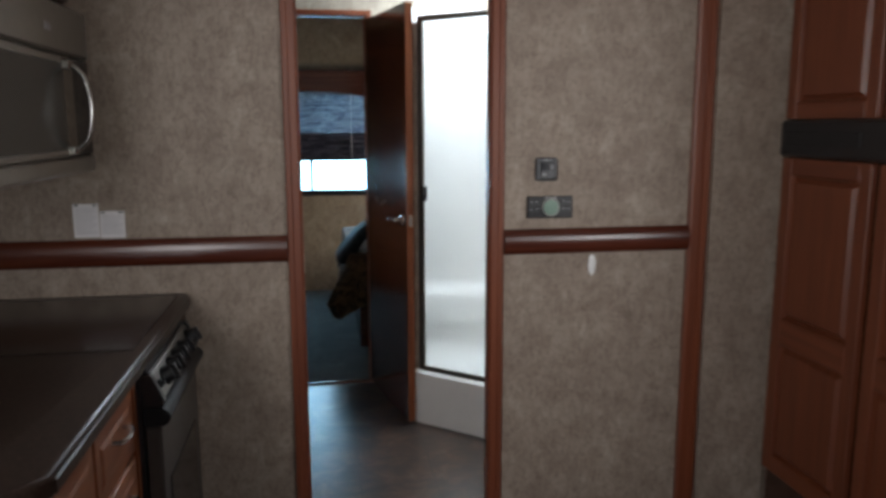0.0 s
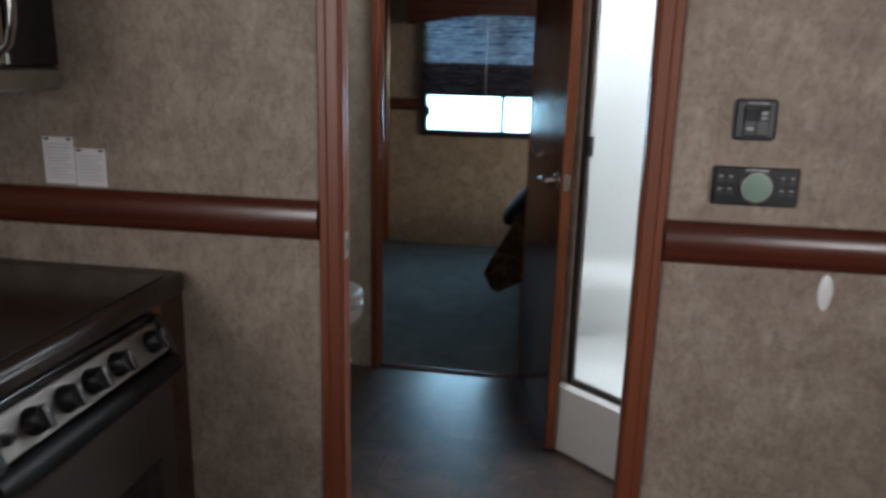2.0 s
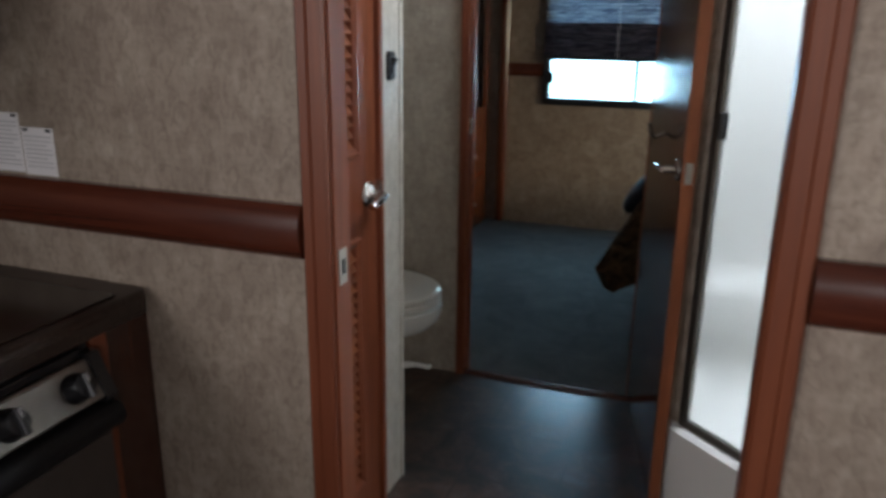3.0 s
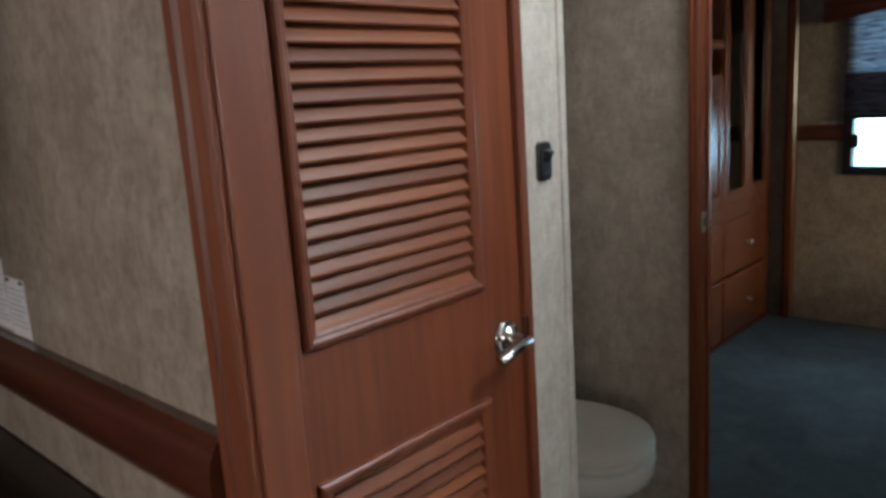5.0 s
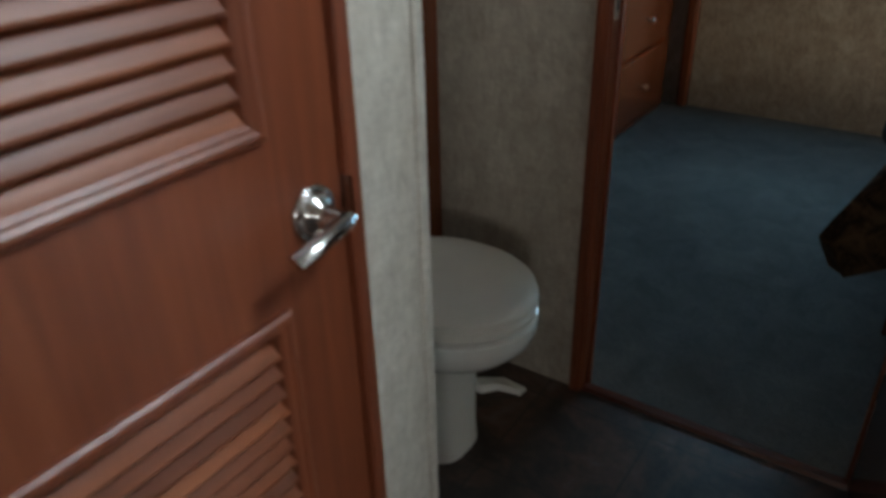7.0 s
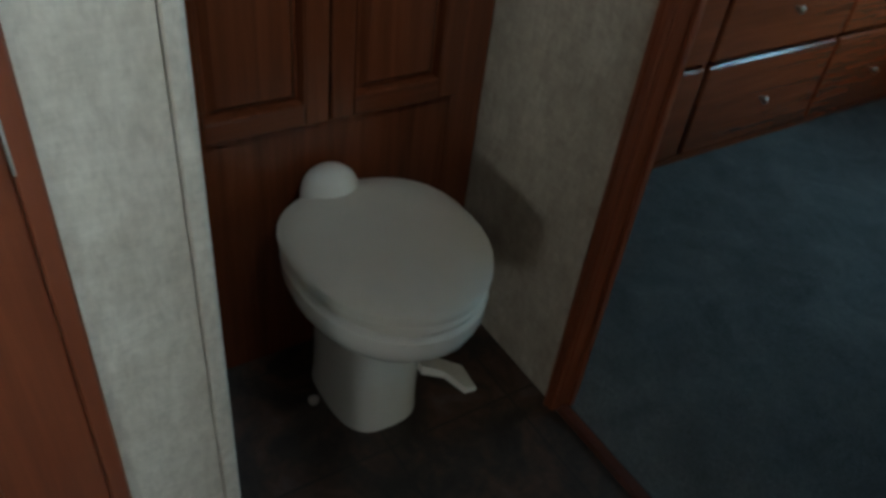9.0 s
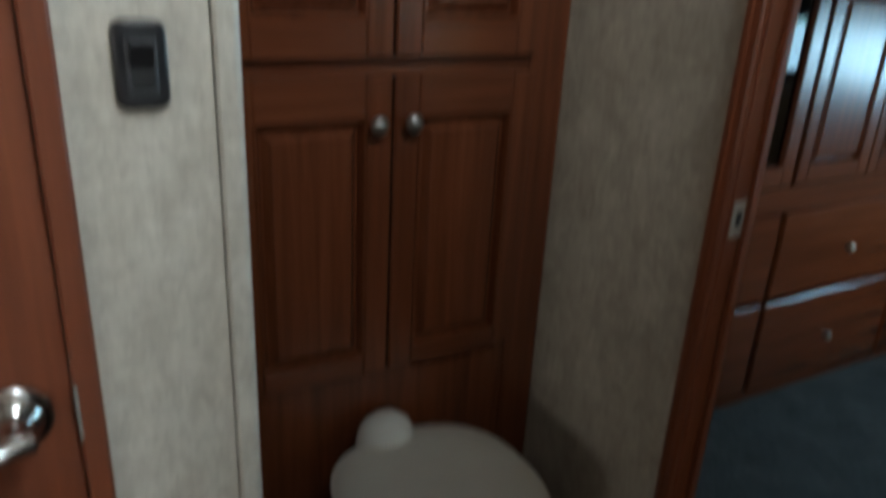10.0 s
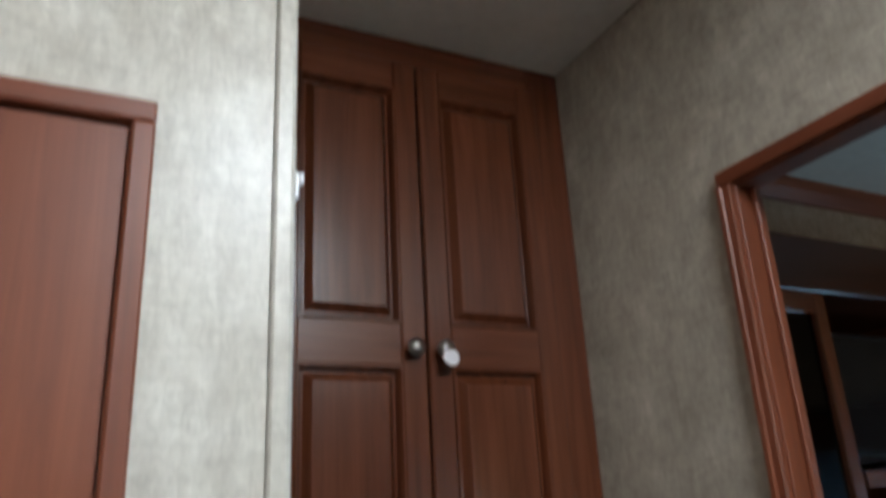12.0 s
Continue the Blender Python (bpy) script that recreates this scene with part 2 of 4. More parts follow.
def glass_mat(name, tint, gloss_rough=0.03):
    """A thin pane: clear straight on, glossier at a slant."""
    m, N, L, p = mat(name)
    tr, gl, mx, lw = (N.new("ShaderNodeBsdfTransparent"), N.new("ShaderNodeBsdfGlossy"),
                      N.new("ShaderNodeMixShader"), N.new("ShaderNodeLayerWeight"))
    pw, ma = N.new("ShaderNodeMath"), N.new("ShaderNodeMath")
    pw.operation, pw.inputs[1].default_value = "POWER", 4.0
    ma.operation, ma.inputs[1].default_value, ma.inputs[2].default_value = "MULTIPLY_ADD", 0.75, 0.035
    L.new(lw.outputs["Facing"], pw.inputs[0])
    L.new(pw.outputs[0], ma.inputs[0])
    tr.inputs["Color"].default_value = (*tint, 1)
    gl.inputs["Roughness"].default_value = gloss_rough
    L.new(ma.outputs[0], mx.inputs[0])
    L.new(tr.outputs[0], mx.inputs[1])
    L.new(gl.outputs[0], mx.inputs[2])
    L.new(mx.outputs[0], N["Material Output"].inputs["Surface"])
    return m


clear_glass = glass_mat("clear_glass", (0.94, 0.96, 0.95))


def obscure_glass_mat():
    """Rain-textured shower glass that blurs what stands behind it."""
    m, N, L, p = mat("obscure_shower_glass")
    v = coords(N, L, (1, 1, 0.35), False)
    n = noise_tex(N, L, v, 160, 3, 0.6)
    rf, gl, mx = N.new("ShaderNodeBsdfRefraction"), N.new("ShaderNodeBsdfGlossy"), N.new("ShaderNodeMixShader")
    rf.inputs["Color"].default_value = (0.90, 0.91, 0.91, 1)
    rf.inputs["Roughness"].default_value, rf.inputs["IOR"].default_value = 0.42, 1.2
    gl.inputs["Roughness"].default_value = 0.2
    b = N.new("ShaderNodeBump")
    b.inputs["Strength"].default_value, b.inputs["Distance"].default_value = 0.35, 0.001
    L.new(n, b.inputs["Height"])
    L.new(b.outputs[0], rf.inputs["Normal"])
    L.new(b.outputs[0], gl.inputs["Normal"])
    mx.inputs[0].default_value = 0.05
    L.new(rf.outputs[0], mx.inputs[1])
    L.new(gl.outputs[0], mx.inputs[2])
    L.new(mx.outputs[0], N["Material Output"].inputs["Surface"])
    return m


shower_glass = obscure_glass_mat()
smoked_glass = glass_mat("smoked_cabinet_glass", (0.10, 0.09, 0.085), 0.06)


def backdrop_mat():
    m, N, L, p = mat("bright_outdoors")
    v = coords(N, L, (0.5, 0.5, 1.6), False)
    n = noise_tex(N, L, v, 1.3, 3, 0.5)
    e = N.new("ShaderNodeEmission")
    L.new(ramp(N, L, n, (0.3, (0.40, 0.80, 0.66)), (0.42, (0.42, 0.76, 1.0)), (0.6, (0.48, 0.80, 1.0))), e.inputs["Color"])
    e.inputs["Strength"].default_value = P_OUT
    L.new(e.outputs[0], N["Material Output"].inputs["Surface"])
    return m


outdoors = backdrop_mat()


# ---- mesh helpers ----
WORLD = {}


def thing(name, m=None, label="", category="", group="", kind=""):
    ob = new(name)
    ob.empty_display_size = 0.05
    ob.matrix_world = m if m is not None else Matrix()
    WORLD[ob] = ob.matrix_basis.copy()
    return tagged(ob, label, category, group, kind)


def part(name, bm, material, parent=None, label="", local=False, smooth=False):
    """Links a bmesh, given in the world or in its parent's own space, as one mesh."""
    if parent is not None and not local:
        bm.transform(WORLD[parent].inverted())
    bmesh.ops.recalc_face_normals(bm, faces=bm.faces)
    me = bpy.data.meshes.new(name)
    if smooth:
        for f in bm.faces:
            f.smooth = True
    bm.to_mesh(me)
    bm.free()
    me.materials.append(material)
    if smooth:
        me.set_sharp_from_angle(angle=radians(40))
    ob = new(name, me)
    ob.parent = parent
    WORLD[ob] = WORLD[parent].copy() if parent is not None else Matrix()
    return tagged(ob, label)


def solid(name, bm, material, label="", category="", group="", kind=""):
    return tagged(part(name, bm, material), label, category, group, kind)


def box(x0, x1, y0, y1, z0, z1, bev=0.0, seg=1, bm=None):
    b = bmesh.new()
    bmesh.ops.create_cube(b, size=1)
    for v in b.verts:
        v.co = Vector(((x0 + x1) / 2 + v.co.x * (x1 - x0), (y0 + y1) / 2 + v.co.y * (y1 - y0), (z0 + z1) / 2 + v.co.z * (z1 - z0)))
    if bev:
        bmesh.ops.bevel(b, geom=list(b.edges), offset=bev, segments=seg, profile=0.6, affect="EDGES")
    return join(bm, b)


def join(bm, b):
    if bm is None:
        return b
    me = bpy.data.meshes.new("tmp")
    b.to_mesh(me)
    b.free()
    bm.from_mesh(me)
    bpy.data.meshes.remove(me)
    return bm


def boxes(*specs, bev=0.0):
    bm = bmesh.new()
    for s in specs:
        box(*s, bev=bev, bm=bm)
    return bm


def extrude(points, axis, a, b, bm=None):
    """A closed outline swept straight along an axis. Points are (y, z) for x, (x, z) for y and (x, y) for z."""
    o = bmesh.new()

    def at(p, d):
        return {0: (d, p[0], p[1]), 1: (p[0], d, p[1]), 2: (p[0], p[1], d)}[axis]

    r0 = [o.verts.new(at(p, a)) for p in points]
    r1 = [o.verts.new(at(p, b)) for p in points]
    n = len(points)
    for k in range(n):
        o.faces.new((r0[k], r0[(k + 1) % n], r1[(k + 1) % n], r1[k]))
    o.faces.new(r0[::-1])
    o.faces.new(r1)
    return join(bm, o)


def round_rect(a0, a1, b0, b1, r, n=5):
    """Outline of a rectangle with rounded corners."""
    out = []
    for ca, cb, q in ((a1 - r, b1 - r, 0), (a0 + r, b1 - r, 90), (a0 + r, b0 + r, 180), (a1 - r, b0 + r, 270)):
        out += [(ca + r * math.cos(radians(q + 90 * k / n)), cb + r * math.sin(radians(q + 90 * k / n))) for k in range(n + 1)]
    return out


def loft(rings, cap=True, bm=None):
    o = bmesh.new()
    rows = [[o.verts.new(p) for p in r] for r in rings]
    n = len(rows[0])
    for a, b in zip(rows, rows[1:]):
        for k in range(n):
            o.faces.new((a[k], a[(k + 1) % n], b[(k + 1) % n], b[k]))
    if cap:
        o.faces.new(rows[0][::-1])
        o.faces.new(rows[-1])
    return join(bm, o)


def turned(profile, m, n=20, bm=None):
    """A turned shape: (radius, height) rings about the z axis of m."""
    rings = [[m @ Vector((r * math.cos(2 * math.pi * k / n), r * math.sin(2 * math.pi * k / n), h)) for k in range(n)] for r, h in profile]
    return loft(rings, True, bm)


def tube(points, radius, n=10, bm=None, flat=1.0, side=None):
    pts = [Vector(p) for p in points]
    rings = []
    for k, p in enumerate(pts):
        d = (pts[min(k + 1, len(pts) - 1)] - pts[max(k - 1, 0)]).normalized()
        up = Vector((0, 0, 1)) if abs(d.z) < 0.9 else Vector((0, 1, 0))
        s = Vector(side) if side else d.cross(up).normalized()
        u = s.cross(d)
        rings.append([p + radius * (math.cos(2 * math.pi * j / n) * s + flat * math.sin(2 * math.pi * j / n) * u) for j in range(n)])
    return loft(rings, True, bm)


def plane_frame(origin, out):
    """Local u to the right as seen from the front, v up, w out, for an upright face."""
    w = Vector(out).normalized()
    u = Vector((0, 0, 1)).cross(w)
    m = Matrix((u, Vector((0, 0, 1)), w)).transposed().to_4x4()
    m.translation = origin
    return m


def raised(u0, u1, v0, v1, w0, w1, slope, bm=None):
    """A raised field: a flat edge, a sloped margin and a flat middle."""
    e = 0.004
    mid = w0 + (w1 - w0) * 0.25
    rings = [[(a, b, w) for a, b in ((u0 + i, v0 + i), (u1 - i, v0 + i), (u1 - i, v1 - i), (u0 + i, v1 - i))]
             for i, w in ((0, w0), (0, mid), (e, mid), (slope, w1), (slope + 0.002, w1))]
    return loft(rings, True, bm)


def panel_door(parent, m, w, h, fields, grain_v, grain_h, stile=0.048, thick=0.022, knob=None, knob_mat=None, pane=None):
    """A frame-and-panel cabinet door. fields: (v0, v1) of each panel."""
    def put(name, bm, material, under, label="", smooth=False):
        bm.transform(m)
        return part(name, bm, material, under, label, smooth=smooth)

    b = 0.003
    if pane:
        door = put("door", box(0.004, w - 0.004, 0.004, 0.02, 0.001, 0.003), grain_v, parent)
    else:
        door = put("door", box(0.004, w - 0.004, 0.004, h - 0.004, 0.0005, 0.0035), grain_v, parent)
    put("stile", box(0, stile, 0, h, 0, thick, b), grain_v, door)
    put("stile", box(w - stile, w, 0, h, 0, thick, b), grain_v, door)
    edges = [0.0] + [x for f in fields for x in f] + [h]
    for k in range(0, len(edges), 2):
        put("rail", box(stile - 0.001, w - stile + 0.001, edges[k], edges[k + 1], 0.0005, thick - 0.0005, b), grain_h, door)
    for v0, v1 in fields:
        u0, u1 = stile, w - stile
        ring = [[(p, q, z) for p, q in ((u0 + i, v0 + i), (u1 - i, v0 + i), (u1 - i, v1 - i), (u0 + i, v1 - i))]
                for i, z in ((-0.001, thick * 0.55), (0.0, thick * 1.02), (0.003, thick * 1.02), (0.006, thick * 0.7), (0.009, thick * 0.15))]
        put("bead", loft(ring, False), grain_v, door)
        if pane:
            put("pane", box(u0 - 0.004, u1 + 0.004, v0 - 0.004, v1 + 0.004, 0.004, 0.008), pane, door, "smoked glass pane")
        else:
            put("panel", raised(u0 + 0.010, u1 - 0.010, v0 + 0.010, v1 - 0.010, 0.002, thick - 0.001, 0.017), grain_v, door)
    if knob:
        bm = turned([(0.006, 0), (0.006, 0.012), (0.011, 0.015), (0.0155, 0.021), (0.0155, 0.026), (0.011, 0.031), (0.004, 0.033)],
                    Matrix.Translation((knob[0], knob[1], thick)), 16)
        put("knob", bm, knob_mat or knob_metal, door, "round metal knob", True)
    return door


def lever(parent, m, flip=1, name="handle"):
    """A nickel lever on a round rose; m: z out of the door, x along the lever."""
    bm = turned([(0.034, 0), (0.034, 0.003), (0.032, 0.006), (0.026, 0.008), (0.024, 0.013), (0.017, 0.017), (0.0125, 0.024), (0.0115, 0.046)], m, 24)
    h = part(name, bm, chrome, parent, "brushed nickel lever handle", smooth=True)
    pts = [m @ Vector((flip * x, y, z)) for x, y, z in ((-0.012, 0.002, 0.040), (0.0, 0.001, 0.046), (0.025, 0.0, 0.052), (0.05, 0.003, 0.054), (0.07, 0.008, 0.053), (0.082, 0.012, 0.050))]
    part("lever", tube(pts, 0.0125, 12, flat=0.75), chrome, h, smooth=True)
    return h


# ---- structure ----
D1, T1 = 2.678, 0.042          # galley partition
P2, T2 = 4.346, 0.042          # bedroom partition
XL = -0.17                     # hall wall with the closet door
NX = -0.66                     # back of the toilet nook
CEIL = 2.465
WEST, EAST, SLIDE = -0.92, 1.52, 2.36
SOUTH, NORTH = -2.5, 6.8
BW, BE = -1.52, 2.3            # bedroom side walls

solid("floor", box(WEST, SLIDE, SOUTH, P2 + 0.012, -0.06, 0.0), vinyl, "dark slate-look sheet vinyl floor", "floor", kind="structure")
solid("floor_bedroom", box(BW, BE, P2 + 0.012, NORTH, -0.06, 0.006), carpet, "blue-grey cut pile carpet", "carpet", kind="structure")
solid("threshold", extrude([(P2 - 0.004, 0.001), (P2 + 0.004, 0.010), (P2 + 0.024, 0.012), (P2 + 0.032, 0.006), (P2 + 0.032, 0.001)], 0, -0.218, 0.431),
      dark_x, "dark wooden threshold strip", "threshold", kind="structure")

# ceilings, with the shaft of the shower skylight
SK = (0.76, 1.28, 3.66, 4.10)
solid("ceiling", boxes((WEST, SLIDE, SOUTH, SK[2], CEIL, CEIL + 0.05), (WEST, SK[0], SK[2], P2, CEIL, CEIL + 0.05),
                       (SK[1], SLIDE, SK[2], P2, CEIL, CEIL + 0.05), (SK[0], SK[1], SK[3], P2, CEIL, CEIL + 0.05)),
      ceiling_white, "off-white ceiling board", "ceiling", kind="structure")
solid("ceiling_bedroom", box(BW, BE, P2, NORTH, CEIL + 0.03, CEIL + 0.08), ceiling_white, "off-white ceiling board", "ceiling", kind="structure")

# galley partition
OL, OR_ = 0.118, 0.728
HEAD1 = 2.0
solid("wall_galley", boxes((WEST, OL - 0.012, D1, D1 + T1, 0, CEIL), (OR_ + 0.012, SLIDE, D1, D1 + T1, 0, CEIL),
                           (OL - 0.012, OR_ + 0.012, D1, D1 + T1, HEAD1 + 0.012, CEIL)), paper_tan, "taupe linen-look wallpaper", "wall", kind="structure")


def casing(name, x0, x1, top, y0, y1, label, out=0.013, w=0.045, stops=True):
    """Jamb lining and face trim of a doorway in a wall across the walk."""
    t = thing(name, Matrix.Translation((x0, y0, 0)), label, "door frame", kind="structure")
    lin = 0.012
    part("jamb", boxes((x0 - lin, x0, y0 - 0.003, y1 + 0.003, 0, top), bev=0.0015), wood_z, t)
    part("jamb", boxes((x1, x1 + lin, y0 - 0.003, y1 + 0.003, 0, top), bev=0.0015), wood_z, t)
    part("head", boxes((x0 - lin, x1 + lin, y0 - 0.003, y1 + 0.003, top, top + lin), bev=0.0015), wood_x, t)
    for ys, s in ((y0, -1), (y1, 1)):
        f = ys + s * out
        for xa, d in ((x0 - 0.004, -1), (x1 + 0.004, 1)):
            prof = [(xa, ys), (xa, f - s * 0.003), (xa + d * 0.004, f), (xa + d * w * 0.55, f), (xa + d * w * 0.62, f + s * 0.004),
                    (xa + d * w * 0.92, f + s * 0.004), (xa + d * w, f), (xa + d * w, ys)]
            part("casing", extrude(prof, 2, 0, top + 0.004), wood_z, t)
        part("casing", boxes((x0 - 0.004 - w, x1 + 0.004 + w, min(ys, f), max(ys, f), top + 0.004, top + 0.004 + w), bev=0.003), wood_x, t)
    for xa, d in ((x0, 1), (x1, -1))[0 if stops else 2:]:
        part("stop_bead", boxes((min(xa, xa + d * 0.009), max(xa, xa + d * 0.009), y1 - 0.014, y1 + 0.002, 0, top), bev=0.002), wood_z, t)
    return t


def strike(parent, x, y, z, d):
    a = part("strike_plate", boxes((min(x, x + d * 0.002), max(x, x + d * 0.002), y - 0.0125, y + 0.0125, z - 0.029, z + 0.029), bev=0.0005), satin_plate, parent, "nickel strike plate")
    part("strike_hole", boxes((min(x, x + d * 0.0028), max(x, x + d * 0.0028), y - 0.005, y + 0.006, z - 0.012, z + 0.012)), black_plastic, a)


d1 = casing("door_frame_1", OL, OR_, HEAD1, D1, D1 + T1, "reddish cherry door frame without its door shut", stops=False)
strike(d1, OL, D1 + 0.018, 0.998, 1)
for z in (1.70, 0.32):
    hg = part("hinge", boxes((OR_ - 0.003, OR_, D1 + 0.004, D1 + 0.034, z - 0.03, z + 0.03), bev=0.001), chrome, d1, "nickel hinge leaf")
    part("pin", turned([(0.005, -0.034), (0.005, 0.034)], Matrix.Translation((OR_ - 0.004, D1 + 0.004, z)), 10), chrome, hg)

RAIL = [(0.0, 1.012), (-0.014, 1.012), (-0.020, 1.018), (-0.026, 1.032), (-0.029, 1.048), (-0.029, 1.062), (-0.026, 1.078), (-0.020, 1.090), (-0.014, 1.097), (0.0, 1.097)]


def chair_rail(name, x0, x1, y, z=0.0):
    bm = extrude([(y + p[0], p[1] + z) for p in RAIL], 0, x0, x1)
    ob = part(name, bm, dark_x, smooth=True)
    return tagged(ob, "rounded dark cherry chair rail on the wallpaper", "chair rail", kind="structure")


chair_rail("trim_rail_1", WEST, OL - 0.05, D1)
chair_rail("trim_rail_2", OR_ + 0.05, 1.436, D1)
prof = [(1.436, D1), (1.436, D1 - 0.014), (1.444, D1 - 0.02), (1.47, D1 - 0.02), (1.476, D1 - 0.028), (1.496, D1 - 0.028), (1.504, D1 - 0.018), (1.504, D1)]
solid("trim_post", extrude(prof, 2, 0, CEIL), wood_z, "upright cherry trim on the wall corner", "trim", kind="structure")

# hall wall with the closet door opening, the corner post and the closet behind
CY0, CY1, CTOP = 2.832, 3.438, 1.912
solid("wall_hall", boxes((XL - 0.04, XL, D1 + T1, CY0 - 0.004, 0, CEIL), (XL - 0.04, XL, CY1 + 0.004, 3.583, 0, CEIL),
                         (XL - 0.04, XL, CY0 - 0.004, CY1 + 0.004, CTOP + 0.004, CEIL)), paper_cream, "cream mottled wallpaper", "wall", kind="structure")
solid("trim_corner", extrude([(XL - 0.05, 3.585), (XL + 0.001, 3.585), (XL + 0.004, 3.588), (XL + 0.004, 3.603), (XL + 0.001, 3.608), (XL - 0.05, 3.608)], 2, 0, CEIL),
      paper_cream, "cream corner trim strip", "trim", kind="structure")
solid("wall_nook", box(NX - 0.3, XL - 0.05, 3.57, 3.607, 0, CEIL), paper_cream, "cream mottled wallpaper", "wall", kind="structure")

cf = thing("door_frame_2", Matrix.Translation((XL, CY1, 0)), "narrow cherry casing round a closet door", "door frame", kind="structure")
for y0, y1 in ((CY0 - 0.024, CY0 - 0.001), (CY1 + 0.001, CY1 + 0.024)):
    part("casing", boxes((XL - 0.045, XL + 0.011, y0, y1, 0, CTOP + 0.001), bev=0.003), wood_z, cf)
part("casing", boxes((XL - 0.045, XL + 0.011, CY0 - 0.024, CY1 + 0.024, CTOP + 0.001, CTOP + 0.026), bev=0.003), wood_y, cf)
part("latch_plate", boxes((XL - 0.012, XL + 0.0125, CY1 + 0.0008, CY1 + 0.004, 0.915, 0.975)), chrome, cf, "nickel latch plate")

# bedroom partition
BL, BR = -0.219, 0.432
HEAD2 = 2.0
# same paper as the hall wall; its shade is in the darker tone
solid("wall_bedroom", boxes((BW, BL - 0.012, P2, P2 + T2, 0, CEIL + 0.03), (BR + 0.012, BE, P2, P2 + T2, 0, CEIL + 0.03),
                            (BL - 0.012, BR + 0.012, P2, P2 + T2, HEAD2 + 0.012, CEIL + 0.03)), paper_bath_shaded, "taupe linen-look wallpaper", "wall", kind="structure")
d2 = casing("door_frame_3", BL, BR, HEAD2, P2, P2 + T2, "reddish cherry frame of the bedroom doorway", w=0.028)
strike(d2, BL, P2 + 0.014, 1.0, 1)

# bath and living outer walls
solid("wall_bath", box(EAST, EAST + 0.05, D1 + T1, P2, 0, CEIL), paper_tan, "taupe linen-look wallpaper", "wall", kind="structure")


def wall_with_window(name, axis, pos, thick, a0, a1, z1, o, material, label):
    """A wall across x (axis 0) or y (axis 1) with one window opening o = (a0, a1, z0, z1)."""
    def s(b0, b1, za, zb):
        return (pos, pos + thick, b0, b1, za, zb) if axis == 0 else (b0, b1, pos, pos + thick, za, zb)
    return solid(name, boxes(s(a0, o[0], -0.06, z1), s(o[1], a1, -0.06, z1), s(o[0], o[1], -0.06, o[2]), s(o[0], o[1], o[3], z1)), material, label, "wall", kind="structure")


def window(name, axis, pos, thick, o, splits, label, dirn=-1):
    """Black framed slider window; splits: places of the upright bars."""
    t = thing(name, Matrix(), label, "window", kind="structure")
    fw, pr = 0.045, 0.018

    def s(b0, b1, za, zb, d0, d1):
        return (d0, d1, b0, b1, za, zb) if axis == 0 else (b0, b1, d0, d1, za, zb)
    d0, d1 = (pos - pr, pos + 0.03) if dirn < 0 else (pos + thick - 0.03, pos + thick + pr)
    for q in ((o[0] - fw, o[1] + fw, o[2] - fw, o[2]), (o[0] - fw, o[1] + fw, o[3], o[3] + fw), (o[0] - fw, o[0], o[2], o[3]), (o[1], o[1] + fw, o[2], o[3])):
        part("window_frame", boxes(s(*q, d0, d1), bev=0.004), black_plastic, t)
    edges = [o[0]] + [b for c in splits for b in (c - 0.013, c + 0.013)] + [o[1]]
    for c in splits:
        part("window_bar", boxes(s(c - 0.013, c + 0.013, o[2], o[3], d0 + 0.01, d1)), black_plastic, t)
    for k in range(0, len(edges), 2):
        p = part("pane", boxes(s(edges[k], edges[k + 1], o[2], o[3], pos + thick * 0.5 - 0.002, pos + thick * 0.5 + 0.002)), clear_glass, t)
        p.visible_shadow = False
    return t


WB = (-0.462, 0.68, 0.888, 1.70)
wall_with_window("wall_north", 1, NORTH, 0.05, BW, BE, CEIL + 0.08, WB, paper_tan, "taupe linen-look wallpaper")
wn = window("window_1", 1, NORTH, 0.05, WB, (0.106,), "black-framed sliding window with a half-drawn shade")
part("window_latch", boxes((-0.462, -0.432, NORTH - 0.026, NORTH - 0.004, 0.985, 1.06), bev=0.004), black_plastic, wn)
WS = (5.3, 6.1, 1.05, 1.65)
wall_with_window("wall_bedside", 0, BE, 0.05, P2, NORTH, CEIL + 0.08, WS, paper_tan, "taupe linen-look wallpaper")
window("window_2", 0, BE, 0.05, WS, (5.7,), "black-framed sliding window beside the bed")
solid("wall_bedroom_west", box(BW - 0.05, BW, P2, NORTH, -0.06, CEIL + 0.08), paper_tan, "taupe linen-look wallpaper", "wall", kind="structure")
WR = (-0.3, 1.5, 1.05, 1.95)
wall_with_window("wall_south", 1, SOUTH - 0.05, 0.05, WEST, SLIDE, CEIL, WR, paper_tan, "taupe linen-look wallpaper")
window("window_3", 1, SOUTH - 0.05, 0.05, WR, (0.6,), "black-framed window at the rear", 1)
WE = (-1.15, 0.25, 1.25, 2.1)
wall_with_window("wall_west", 0, WEST - 0.05, 0.05, SOUTH, P2, CEIL, WE, paper_tan, "taupe linen-look wallpaper")
window("window_4", 0, WEST - 0.05, 0.05, WE, (-0.45,), "black-framed window over the galley", 1)
WSL = (-0.75, 0.4, 1.1, 1.9)
wall_with_window("wall_slide", 0, SLIDE, 0.05, SOUTH, D1 + T1, CEIL, WSL, paper_tan, "taupe linen-look wallpaper")
window("window_5", 0, SLIDE, 0.05, WSL, (-0.17,), "black-framed sliding window in the slide-out")
solid("ground", box(-60, 60, -60, 60, -1.1, -1.0), plain("pale_gravel", (0.32, 0.31, 0.28), 0.9, vary=0.3, scale=3), "pale gravel ground outside", "ground", kind="structure")
